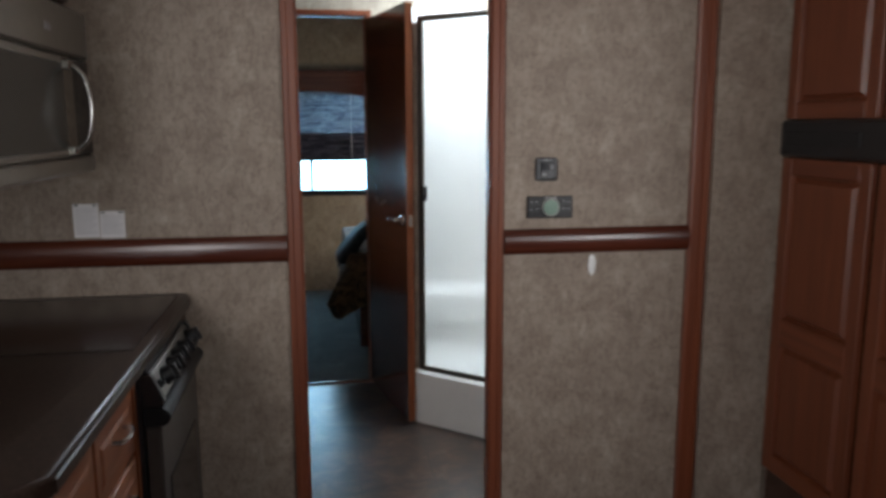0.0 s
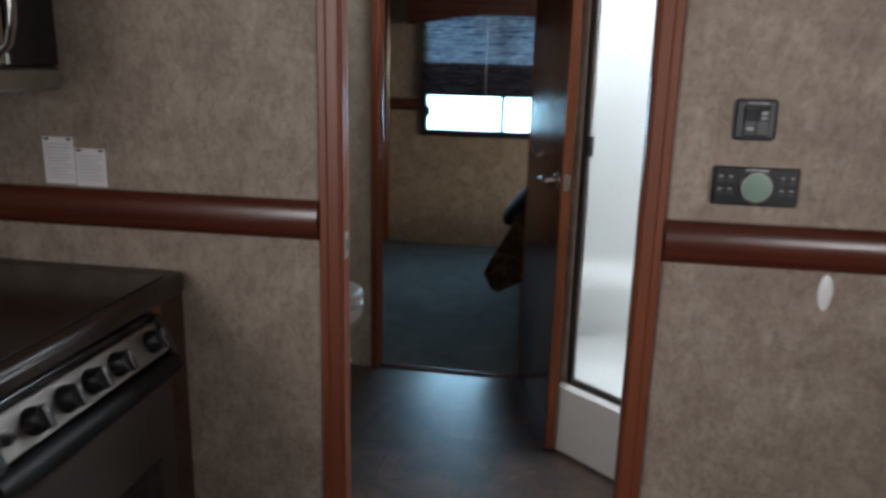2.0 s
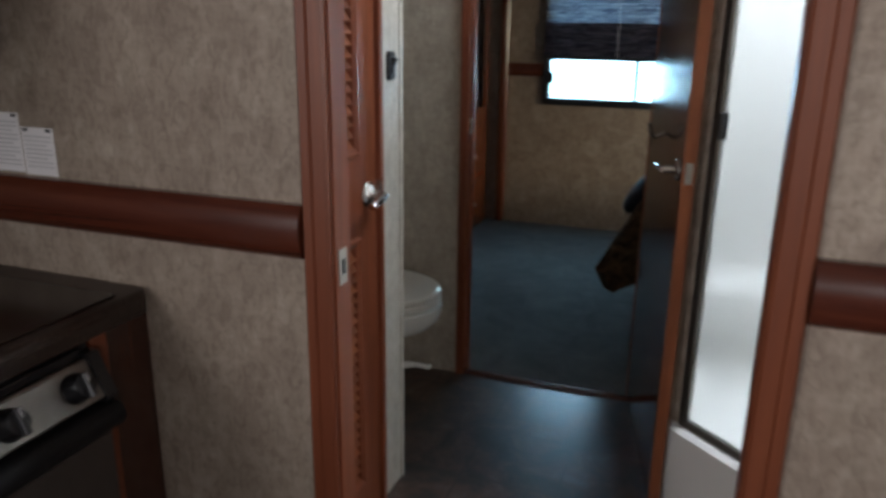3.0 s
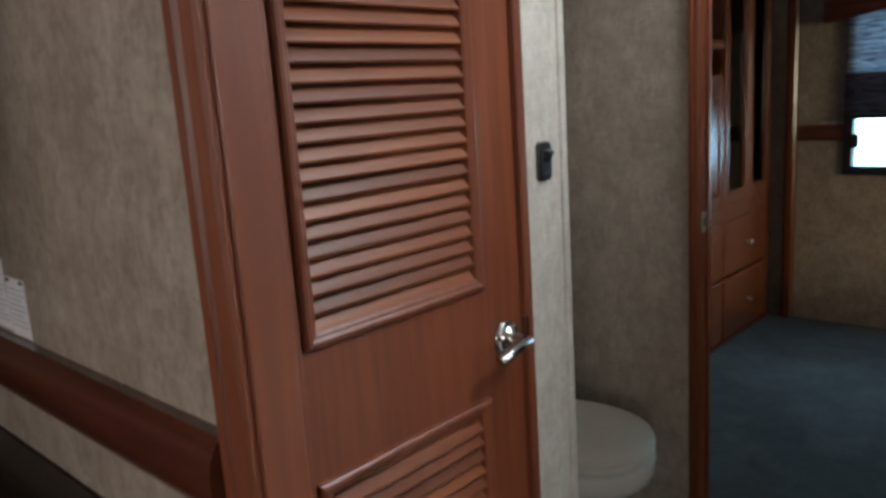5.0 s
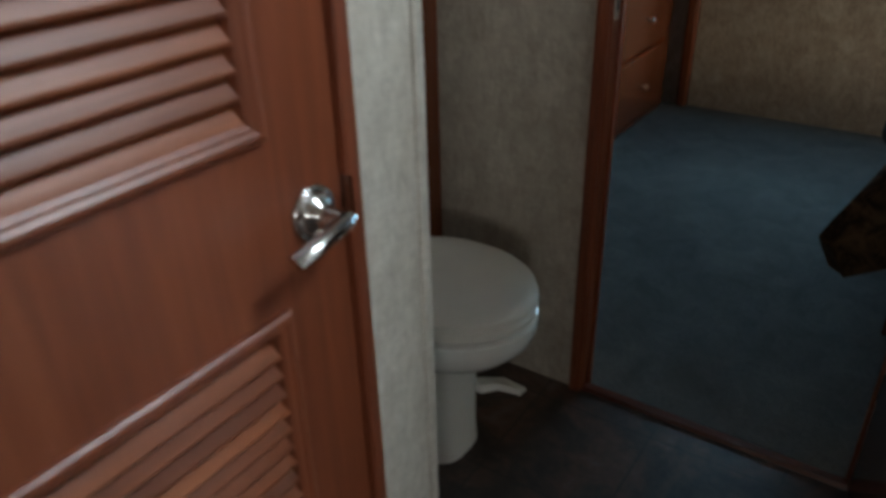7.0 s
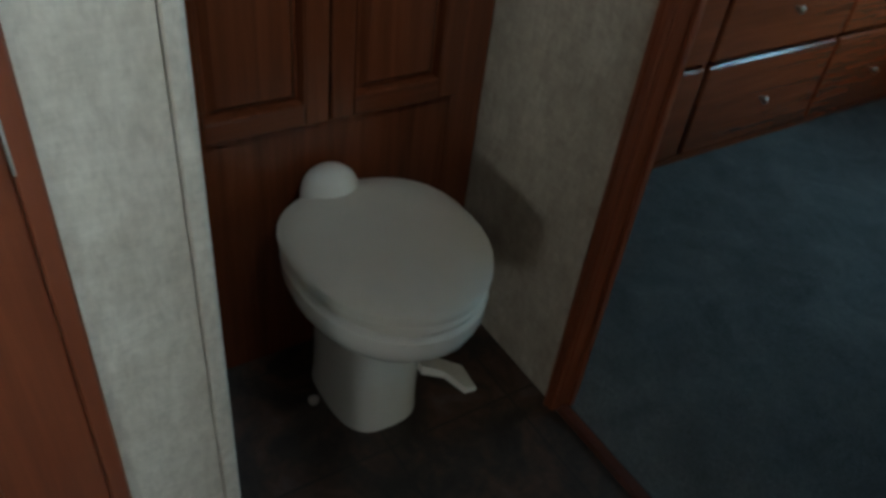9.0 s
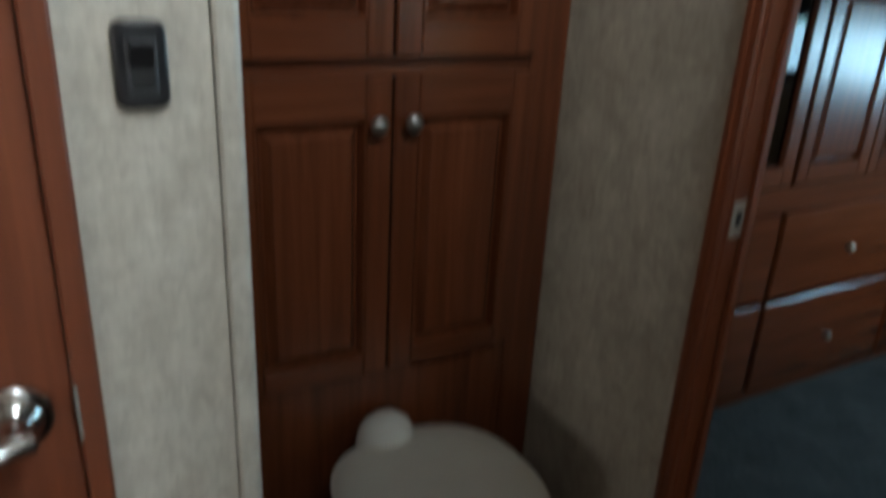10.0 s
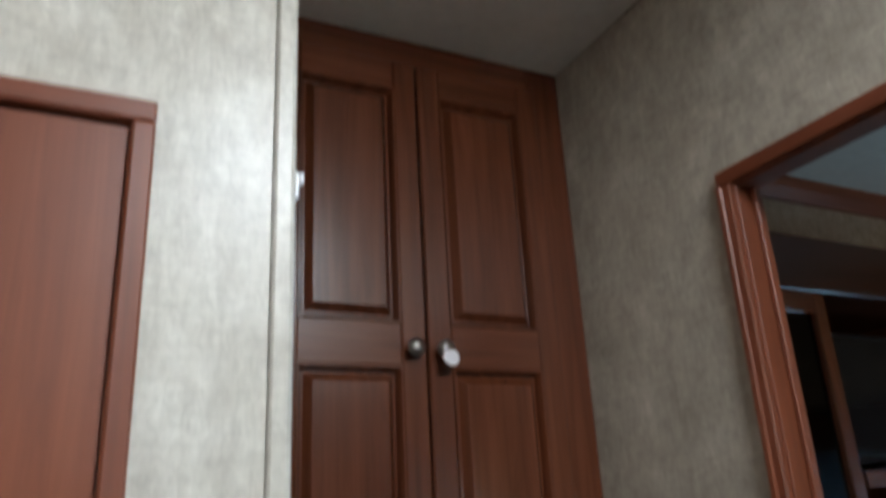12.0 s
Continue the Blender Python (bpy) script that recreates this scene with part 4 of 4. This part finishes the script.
part("door_glass", boxes((FX + 0.049, FX + 0.053, RY0 + 0.07, RY1 - 0.07, 0.25, 0.58), bev=0.001), black_glass, od, "black oven glass")
grip = [(FX + 0.012, 0.742), (FX + 0.056, 0.742), (FX + 0.068, 0.748), (FX + 0.074, 0.758), (FX + 0.074, 0.768), (FX + 0.067, 0.779), (FX + 0.054, 0.786), (FX + 0.012, 0.789)]
part("handle", extrude(grip, 1, RY0 - 0.002, RY1 + 0.002), satin_black, od, "thick black handle bar", smooth=True)
part("kick_panel", boxes((FX + 0.0105, FX + 0.03, RY0 + 0.004, RY1 - 0.004, 0.02, 0.152), bev=0.003), black_plastic, rg)
ep = thing("cabinet_end_panel", Matrix.Translation((FX, 2.6, 0)), "dark cherry end panel beside the range", "cabinet panel")
part("panel", boxes((WEST + 0.002, FX - 0.012, 2.536, 2.674, 0.0, 0.879)), dark_z, ep)
part("face_strip", boxes((FX - 0.0118, FX + 0.008, 2.536, 2.575, 0.0, 0.879), bev=0.002), wood_z, ep, "reddish cherry face strip")
part("filler", boxes((FX - 0.0118, FX + 0.004, 2.5755, 2.674, 0.0, 0.879), bev=0.002), dark_z, ep)

MX = -0.485
mw = thing("microwave", Matrix.Translation((MX - 0.2, 2.3, 1.31)), "stainless over-the-range microwave with a bowed handle", "microwave")
part("body", boxes((WEST + 0.002, MX - 0.03, 1.88, 2.645, 1.312, 1.76), bev=0.004), grey_plastic, mw)
part("bottom_band", boxes((MX - 0.03, MX, 1.88, 2.645, 1.312, 1.358), bev=0.006), steel, mw)
dr = part("door", boxes((MX - 0.03, MX, 1.88, 2.49, 1.36, 1.628), bev=0.006), steel, mw, "stainless door")
part("door_window", boxes((MX - 0.002, MX + 0.003, 1.92, 2.40, 1.378, 1.607), bev=0.001), plain("grey_microwave_glass", (0.05, 0.052, 0.048), 0.22, vary=0.1, bumpy=0), dr)
part("control_panel", boxes((MX - 0.03, MX - 0.002, 2.493, 2.645, 1.36, 1.628), bev=0.004), black_glass, mw, "dark control panel")
vent = part("vent_band", boxes((MX - 0.03, MX, 1.88, 2.645, 1.63, 1.76), bev=0.006), steel, mw, "stainless vent band")
part("vent_slot", boxes((MX - 0.001, MX + 0.002, 1.9, 2.625, 1.632, 1.638)), black_plastic, vent)
part("badge", boxes((MX, MX + 0.002, 2.30, 2.34, 1.68, 1.70)), silver_ink, vent)
part("handle_strip", boxes((MX - 0.001, MX + 0.0025, 2.405, 2.484, 1.366, 1.622), bev=0.001), mirror_steel, dr, "polished steel strip behind the handle")
bow = [(MX + 0.002, 2.445, 1.378), (MX + 0.022, 2.445, 1.384), (MX + 0.042, 2.445, 1.404), (MX + 0.053, 2.445, 1.44), (MX + 0.057, 2.445, 1.49),
       (MX + 0.053, 2.445, 1.54), (MX + 0.042, 2.445, 1.576), (MX + 0.022, 2.445, 1.596), (MX + 0.002, 2.445, 1.602)]
part("handle", tube(bow, 0.010, 12, flat=0.8, side=(0, 1, 0)), chrome, dr, "bowed bright handle rod", smooth=True)
for z in (1.376, 1.604):
    part("handle_foot", boxes((MX + 0.0005, MX + 0.014, 2.428, 2.462, z - 0.013, z + 0.013), bev=0.004), chrome, dr)
uc = thing("wall_cabinet", Matrix.Translation((MX - 0.2, 2.2, 1.78)), "dark cherry wall cabinet above the microwave", "cabinet")
part("body", boxes((WEST + 0.002, MX - 0.06, 1.2, 2.672, 1.765, CEIL - 0.001)), dark_z, uc)
for y in (1.25, 1.95):
    panel_door(uc, plane_frame((MX - 0.06, y, 1.79), (1, 0, 0)), 0.68, 0.62, [(0.06, 0.56)], dark_z, dark_y, knob=(0.34, 0.03))

# notices on the wall
for x0, x1, z0, z1 in ((-0.571, -0.497, 1.103, 1.207), (-0.494, -0.422, 1.100, 1.184)):
    n = thing("paper_notice", Matrix.Translation((x0, D1, z0)), "small white printed paper notice on the wall", "notice", "notices above the rail")
    part("sheet", boxes((x0, x1, D1 - 0.0012, D1 - 0.0002, z0, z1)), paper_white, n)
    for xc in (x0 + 0.010, x1 - 0.010):
        part("tack", boxes((xc - 0.006, xc + 0.006, D1 - 0.0022, D1 - 0.0013, z1 - 0.007, z1 - 0.002), bev=0.0003), black_plastic, n, "dark tack strip")
    z = z1 - 0.016
    k = 0
    while z > z0 + 0.008:
        part("print_line", boxes((x0 + 0.006, x1 - 0.006 - 0.012 * (k % 3 == 2), D1 - 0.0018, D1 - 0.0013, z - 0.0012, z + 0.0012)), ink_grey, n)
        z -= 0.0075
        k += 1

# controls on the partition
tp = thing("thermostat", Matrix.Translation((0.935, D1, 1.17)), "black wall thermostat with a round pale green dial", "thermostat")
part("plate", boxes((0.857, 1.014, D1 - 0.014, D1, 1.133, 1.207), bev=0.003), black_plastic, tp)
dm = Matrix.Translation((0.936, D1 - 0.014, 1.170)) @ Matrix.Rotation(radians(90), 4, "X")
dl = part("dial", turned([(0.031, 0), (0.031, 0.006), (0.028, 0.009), (0.026, 0.009)], dm, 28), steel, tp, "steel dial ring", smooth=True)
part("dial_face", turned([(0.026, 0.0085), (0.026, 0.0105), (0.02, 0.0115), (0.003, 0.0118)], dm, 28), dial_green, dl, "pale green dial face", smooth=True)
for sx in (-1, 1):
    for i in range(2):
        for j in range(2):
            x, z = 0.936 + sx * (0.047 + 0.018 * i), 1.158 + 0.024 * j
            b = part("button", boxes((x - 0.006, x + 0.006, D1 - 0.0165, D1 - 0.0135, z - 0.004, z + 0.004), bev=0.001), grey_plastic, tp)
            part("button_mark", boxes((x - 0.004, x + 0.003, D1 - 0.0172, D1 - 0.0166, z + 0.006, z + 0.0085)), silver_ink, b)
part("legend", boxes((0.915, 0.957, D1 - 0.0148, D1 - 0.0141, 1.2, 1.2035)), silver_ink, tp)
cs = thing("control_switch", Matrix.Translation((0.922, D1, 1.296)), "dark grey double rocker switch panel", "switch")
part("plate", boxes((0.884, 0.961, D1 - 0.010, D1, 1.257, 1.335), bev=0.006), grey_plastic, cs)
part("bezel", boxes((0.900, 0.947, D1 - 0.013, D1 - 0.009, 1.264, 1.323), bev=0.002), black_plastic, cs)
for x in (0.912, 0.935):
    rk = part("rocker", extrude([(D1 - 0.012, 1.268), (D1 - 0.017, 1.270), (D1 - 0.0145, 1.293), (D1 - 0.020, 1.316), (D1 - 0.012, 1.319)], 0, x - 0.0095, x + 0.0095), grey_plastic, cs)
    for z in (1.300, 1.309) if x > 0.92 else (1.280,):
        part("rocker_mark", boxes((x - 0.005, x + 0.005, D1 - 0.0205, D1 - 0.0165, z - 0.0025, z + 0.0025)), silver_ink, rk)
part("legend", boxes((0.905, 0.942, D1 - 0.0135, D1 - 0.0128, 1.3265, 1.3285)), silver_ink, cs)
tagp = thing("wall_tag", Matrix.Translation((1.092, D1, 0.967)), "oval white plastic tag under the chair rail", "tag")
part("oval", turned([(0.002, 0), (0.017, 0), (0.017, 0.004), (0.014, 0.007), (0.003, 0.008)], Matrix.Translation((1.092, D1, 0.967)) @ Matrix.Rotation(radians(90), 4, "X") @ Matrix.Diagonal((0.85, 2.15, 1, 1)), 24), white_plastic, tagp, smooth=True)

# ---- refrigerator in the slide-out ----
RX = 1.75
rf = thing("refrigerator", Matrix.Translation((RX + 0.3, 2.1, 0)), "tall refrigerator with cherry door panels and a black handle band", "refrigerator")
part("body", boxes((RX + 0.022, SLIDE - 0.002, 1.55, 2.625, 0.0, CEIL - 0.002)), dark_z, rf)
for y0 in (2.195, 1.735):
    panel_door(rf, plane_frame((RX + 0.022, y0, 1.46), (-1, 0, 0)) @ Matrix.Translation((-0.43, 0, 0)), 0.43, 0.78, [(0.05, 0.71)], wood_z, wood_y, stile=0.05)
    panel_door(rf, plane_frame((RX + 0.022, y0, 0.205), (-1, 0, 0)) @ Matrix.Translation((-0.43, 0, 0)), 0.43, 1.125, [(0.06, 0.475), (0.565, 1.07)], wood_z, wood_y, stile=0.05)
part("handle_band", boxes((RX - 0.016, RX + 0.021, 1.735, 2.625, 1.336, 1.455), bev=0.008), black_plastic, rf, "black plastic handle band")
for y0 in (2.23, 1.77):
    part("grip_recess", boxes((RX - 0.019, RX - 0.0155, y0, y0 + 0.36, 1.372, 1.42), bev=0.002), rubber, rf)
solid("wall_slide_end", boxes((1.506, RX + 0.02, D1 - 0.03, D1 - 0.001, 0, CEIL)), paper_tan, "taupe linen-look wallpaper", "wall", kind="structure")

# ---- bedroom ----
GX = -0.87
wd = thing("wardrobe", Matrix.Translation((GX - 0.28, 5.8, 0)), "built-in cherry wardrobe with drawers and smoked glass doors", "wardrobe")
cols = ((4.77, 5.392), (5.408, 6.088), (6.104, 6.73))
for q in ((4.73, 4.768, 0.006, 2.086), (6.732, 6.798, 0.006, 2.086), (5.393, 5.407, 0.006, 2.086), (6.089, 6.103, 0.006, 2.086)):
    part("upright", boxes((BW + 0.002, GX - 0.02, *q)), linen_z, wd)
for q in ((4.768, 6.732, 0.672, 0.752), (4.768, 6.732, 0.007, 0.028)):
    part("rail", boxes((GX - 0.018, GX - 0.002, *q)), linen_y, wd)
# back painted almost black so the niche and glass doors look deep in shade
part("back_panel", boxes((BW + 0.002, BW + 0.012, 4.768, 6.732, 0.03, 2.086)), niche_shade, wd)
part("header", boxes((BW + 0.002, GX, 4.73, 6.798, 2.087, 2.262), bev=0.004), dark_y, wd, "dark cherry header")
for y0, y1 in cols:
    for z0, z1 in ((0.032, 0.358), (0.374, 0.666)):
        bm = boxes((GX - 0.02, GX, y0, y1, z0, z1), bev=0.007)
        dr = part("drawer", bm, linen_y, wd)
        bm = turned([(0.006, 0), (0.006, 0.012), (0.013, 0.018), (0.014, 0.024), (0.008, 0.03), (0.003, 0.031)], Matrix.Translation((GX, (y0 + y1) / 2, (z0 + z1) / 2 - 0.005)) @ Matrix.Rotation(radians(90), 4, "Y"), 14)
        part("knob", bm, knob_metal, dr, "nickel knob", smooth=True)
for k, (y0, y1) in enumerate(cols):
    half = (y1 - y0) / 2
    for j in range(2):
        w = half - 0.004
        if k == 1:
            panel_door(wd, plane_frame((GX - 0.02, y0 + j * (half + 0.002), 0.757), (1, 0, 0)), w, 0.60, [(0.055, 0.545)], linen_z, linen_y)
        else:
            panel_door(wd, plane_frame((GX - 0.02, y0 + j * (half + 0.002), 0.757), (1, 0, 0)), w, 1.325, [(0.06, 1.27)], linen_z, linen_y, pane=smoked_glass)
for z0, z1 in ((1.362, 1.41), (1.53, 1.575)):
    part("shelf", boxes((BW + 0.012, GX - 0.002, 5.408, 6.088, z0, z1), bev=0.002), linen_y, wd)
tv = thing("television", Matrix.Translation((GX - 0.1, 5.75, 1.575)), "black flat television in the wardrobe niche", "television")
part("housing", boxes((GX - 0.16, GX - 0.10, 5.46, 6.04, 1.60, 1.995), bev=0.006), black_plastic, tv)
part("screen", boxes((GX - 0.102, GX - 0.098, 5.48, 6.02, 1.625, 1.98)), black_glass, tv)
part("stand", boxes((GX - 0.19, GX - 0.07, 5.64, 5.86, 1.5755, 1.60), bev=0.004), black_plastic, tv)
solid("trim_wardrobe_end", boxes((-0.80, -0.742, 6.75, 6.797, 0.006, 2.30), bev=0.012), linen_z, "upright cherry post in the corner beside the wardrobe", "trim", kind="structure")
solid("crown_moulding", extrude([(GX - 0.10, 2.425), (GX - 0.085, 2.425), (GX - 0.06, 2.46), (GX - 0.05, 2.494), (GX - 0.10, 2.494)], 1, P2 + T2 + 0.001, NORTH - 0.001), wood_y, "cherry crown moulding under the ceiling", "moulding", kind="structure")
solid("bulkhead", box(BW + 0.002, GX - 0.10, P2 + T2 + 0.001, NORTH - 0.001, 2.263, 2.494), paper_tan, "taupe papered bulkhead over the wardrobe", "wall", kind="structure")
cl = thing("ceiling_light", Matrix.Translation((-0.3, 6.0, CEIL + 0.03)), "flat square ceiling light, switched off", "ceiling light")
part("frame", boxes((-0.45, -0.15, 5.85, 6.15, CEIL + 0.008, CEIL + 0.03), bev=0.005), white_plastic, cl)
part("diffuser", boxes((-0.43, -0.17, 5.87, 6.13, CEIL + 0.002, CEIL + 0.010), bev=0.003), sheet_white, cl)

# pleated shade and its wooden valance
sd = thing("window_shade", Matrix.Translation((0.1, NORTH - 0.04, 1.7)), "blue-grey pleated window shade drawn halfway down", "window shade")


def pleats(z0, z1, pitch, depth, y):
    n = max(2, round((z1 - z0) / pitch))
    front = [(y - (depth if k % 2 else 0), z0 + (z1 - z0) * k / n) for k in range(n + 1)]
    return front + [(a + 0.0015, b) for a, b in front[::-1]]


part("cloth", extrude(pleats(1.375, 1.72, 0.0125, 0.010, NORTH - 0.022), 0, -0.50, 0.72), shade_cloth, sd)
part("gathered_band", extrude(pleats(1.165, 1.375, 0.02, 0.014, NORTH - 0.026), 0, -0.505, 0.725), shade_band, sd, "dark gathered pleats")
part("bottom_rail", boxes((-0.505, 0.725, NORTH - 0.05, NORTH - 0.022, 1.138, 1.165), bev=0.004), black_plastic, sd)
part("head_rail", boxes((-0.505, 0.725, NORTH - 0.045, NORTH - 0.018, 1.72, 1.745), bev=0.003), black_plastic, sd)
for x in (-0.02, 0.45):
    part("cord", tube([(x, NORTH - 0.052, 1.16), (x, NORTH - 0.05, 1.72)], 0.0022, 6), paper_white, sd, "white lift cord")
va = thing("valance", Matrix.Translation((0.1, NORTH - 0.06, 1.8)), "dark wooden window valance with an arched lower edge", "valance")
arch = [(-0.60, 1.87), (0.82, 1.87), (0.82, 1.64), (0.76, 1.64)] + [(0.76 - 1.30 * k / 12, 1.64 + 0.075 * math.sin(math.pi * k / 12)) for k in range(1, 12)] + [(-0.54, 1.64), (-0.60, 1.64)]
part("face", extrude(arch, 1, NORTH - 0.10, NORTH - 0.085), dark_x, va)
part("top", boxes((-0.60, 0.82, NORTH - 0.11, NORTH - 0.001, 1.87, 1.89), bev=0.004), dark_x, va)
for x in (-0.60, 0.808):
    part("side", boxes((x, x + 0.012, NORTH - 0.085, NORTH - 0.001, 1.64, 1.87)), dark_z, va)

# bed with its spread hanging over the corner
be = thing("bed", Matrix.Translation((1.2, 5.5, 0)), "bed with a patterned brown bedspread hanging over its corner", "bed")
BX0, BX1, BY0, BY1, BZ = 0.36, 2.28, 4.98, 6.35, 0.60
part("base", boxes((BX0 + 0.05, BX1, BY0 + 0.05, BY1, 0.006, 0.34), bev=0.004), dark_x, be, "dark wooden platform")
part("mattress", boxes((BX0, BX1, BY0, BY1, 0.34, BZ), bev=0.03), sheet_white, be, "pale mattress")


def spread():
    """Cloth: a top sheet and two skirts that flare to a point at the corner."""
    bm = bmesh.new()
    rows = []
    path = []
    for k in range(9):
        path.append((BX0 - 0.012, BY1 - (BY1 - BY0 - 0.16) * k / 8, 0))
    for k in range(1, 6):
        a = k / 6
        path.append((BX0 - 0.012 + 0.10 * a * a, BY0 + 0.16 - (0.172) * math.sin(a * math.pi / 2), math.sin(a * math.pi) ** 0.6))
    for k in range(9):
        path.append((BX0 + 0.12 + (BX1 - BX0 - 0.12) * k / 8, BY0 - 0.012, 0))
    m = 8
    for j in range(m + 1):
        s = j / m
        row = []
        for i, (x, y, c) in enumerate(path):
            wave = 0.022 * s * math.sin(i * 2.1)
            d = 0.04 * s + wave + c * (0.19 * min(1.0, s / 0.74) - 0.30 * max(0.0, s - 0.74))
            nx, ny = (-1, 0) if i < 9 else ((0, -1) if i > 13 else (-0.75, -0.66))
            drop = 0.30 + 0.10 * c
            row.append(bm.verts.new((x + nx * d, y + ny * d, BZ + 0.022 - drop * s)))
        rows.append(row)
    for a, b in zip(rows, rows[1:]):
        for k in range(len(a) - 1):
            bm.faces.new((a[k], a[k + 1], b[k + 1], b[k]))
    far = bm.verts.new((BX1, BY1, BZ + 0.025))
    bm.faces.new([*rows[0], far])
    bmesh.ops.recalc_face_normals(bm, faces=bm.faces)
    bmesh.ops.solidify(bm, geom=list(bm.faces), thickness=0.012)
    return bm


part("bedspread", spread(), spread_brown, be, "patterned brown bedspread", smooth=True)


def cushion(m, w, h, d, bm=None):
    rings = []
    n = 32
    for k in range(9):
        a = math.pi * (k / 8 - 0.5)
        s, z = math.cos(a) ** 0.5 if abs(math.cos(a)) > 1e-6 else 0.02, d * math.sin(a)
        s = max(s, 0.04)
        ring = []
        for i in range(n):
            b = 2 * math.pi * i / n
            c, q = math.cos(b), math.sin(b)
            e = 0.5
            ring.append(m @ Vector((w * s * math.copysign(abs(c) ** e, c), h * s * math.copysign(abs(q) ** e, q), z)))
        rings.append(ring)
    return loft(rings, True, bm)


pl = thing("pillow", Matrix.Translation((0.66, 5.3, 0.72)), "pale blue-white pillow slumped on the bed corner", "pillow")
part("case", cushion(Matrix.Translation((0.60, 5.30, 0.735)) @ Matrix.Rotation(radians(-28), 4, "Y") @ Matrix.Rotation(radians(12), 4, "Z"), 0.26, 0.24, 0.08), sheet_white, pl, smooth=True)
pb = thing("cushion", Matrix.Translation((0.45, 5.25, 0.66)), "black cushion on the bed corner", "cushion")
part("cover", cushion(Matrix.Translation((0.39, 5.26, 0.665)) @ Matrix.Rotation(radians(-48), 4, "Y"), 0.17, 0.2, 0.05), spread_black, pb, smooth=True)
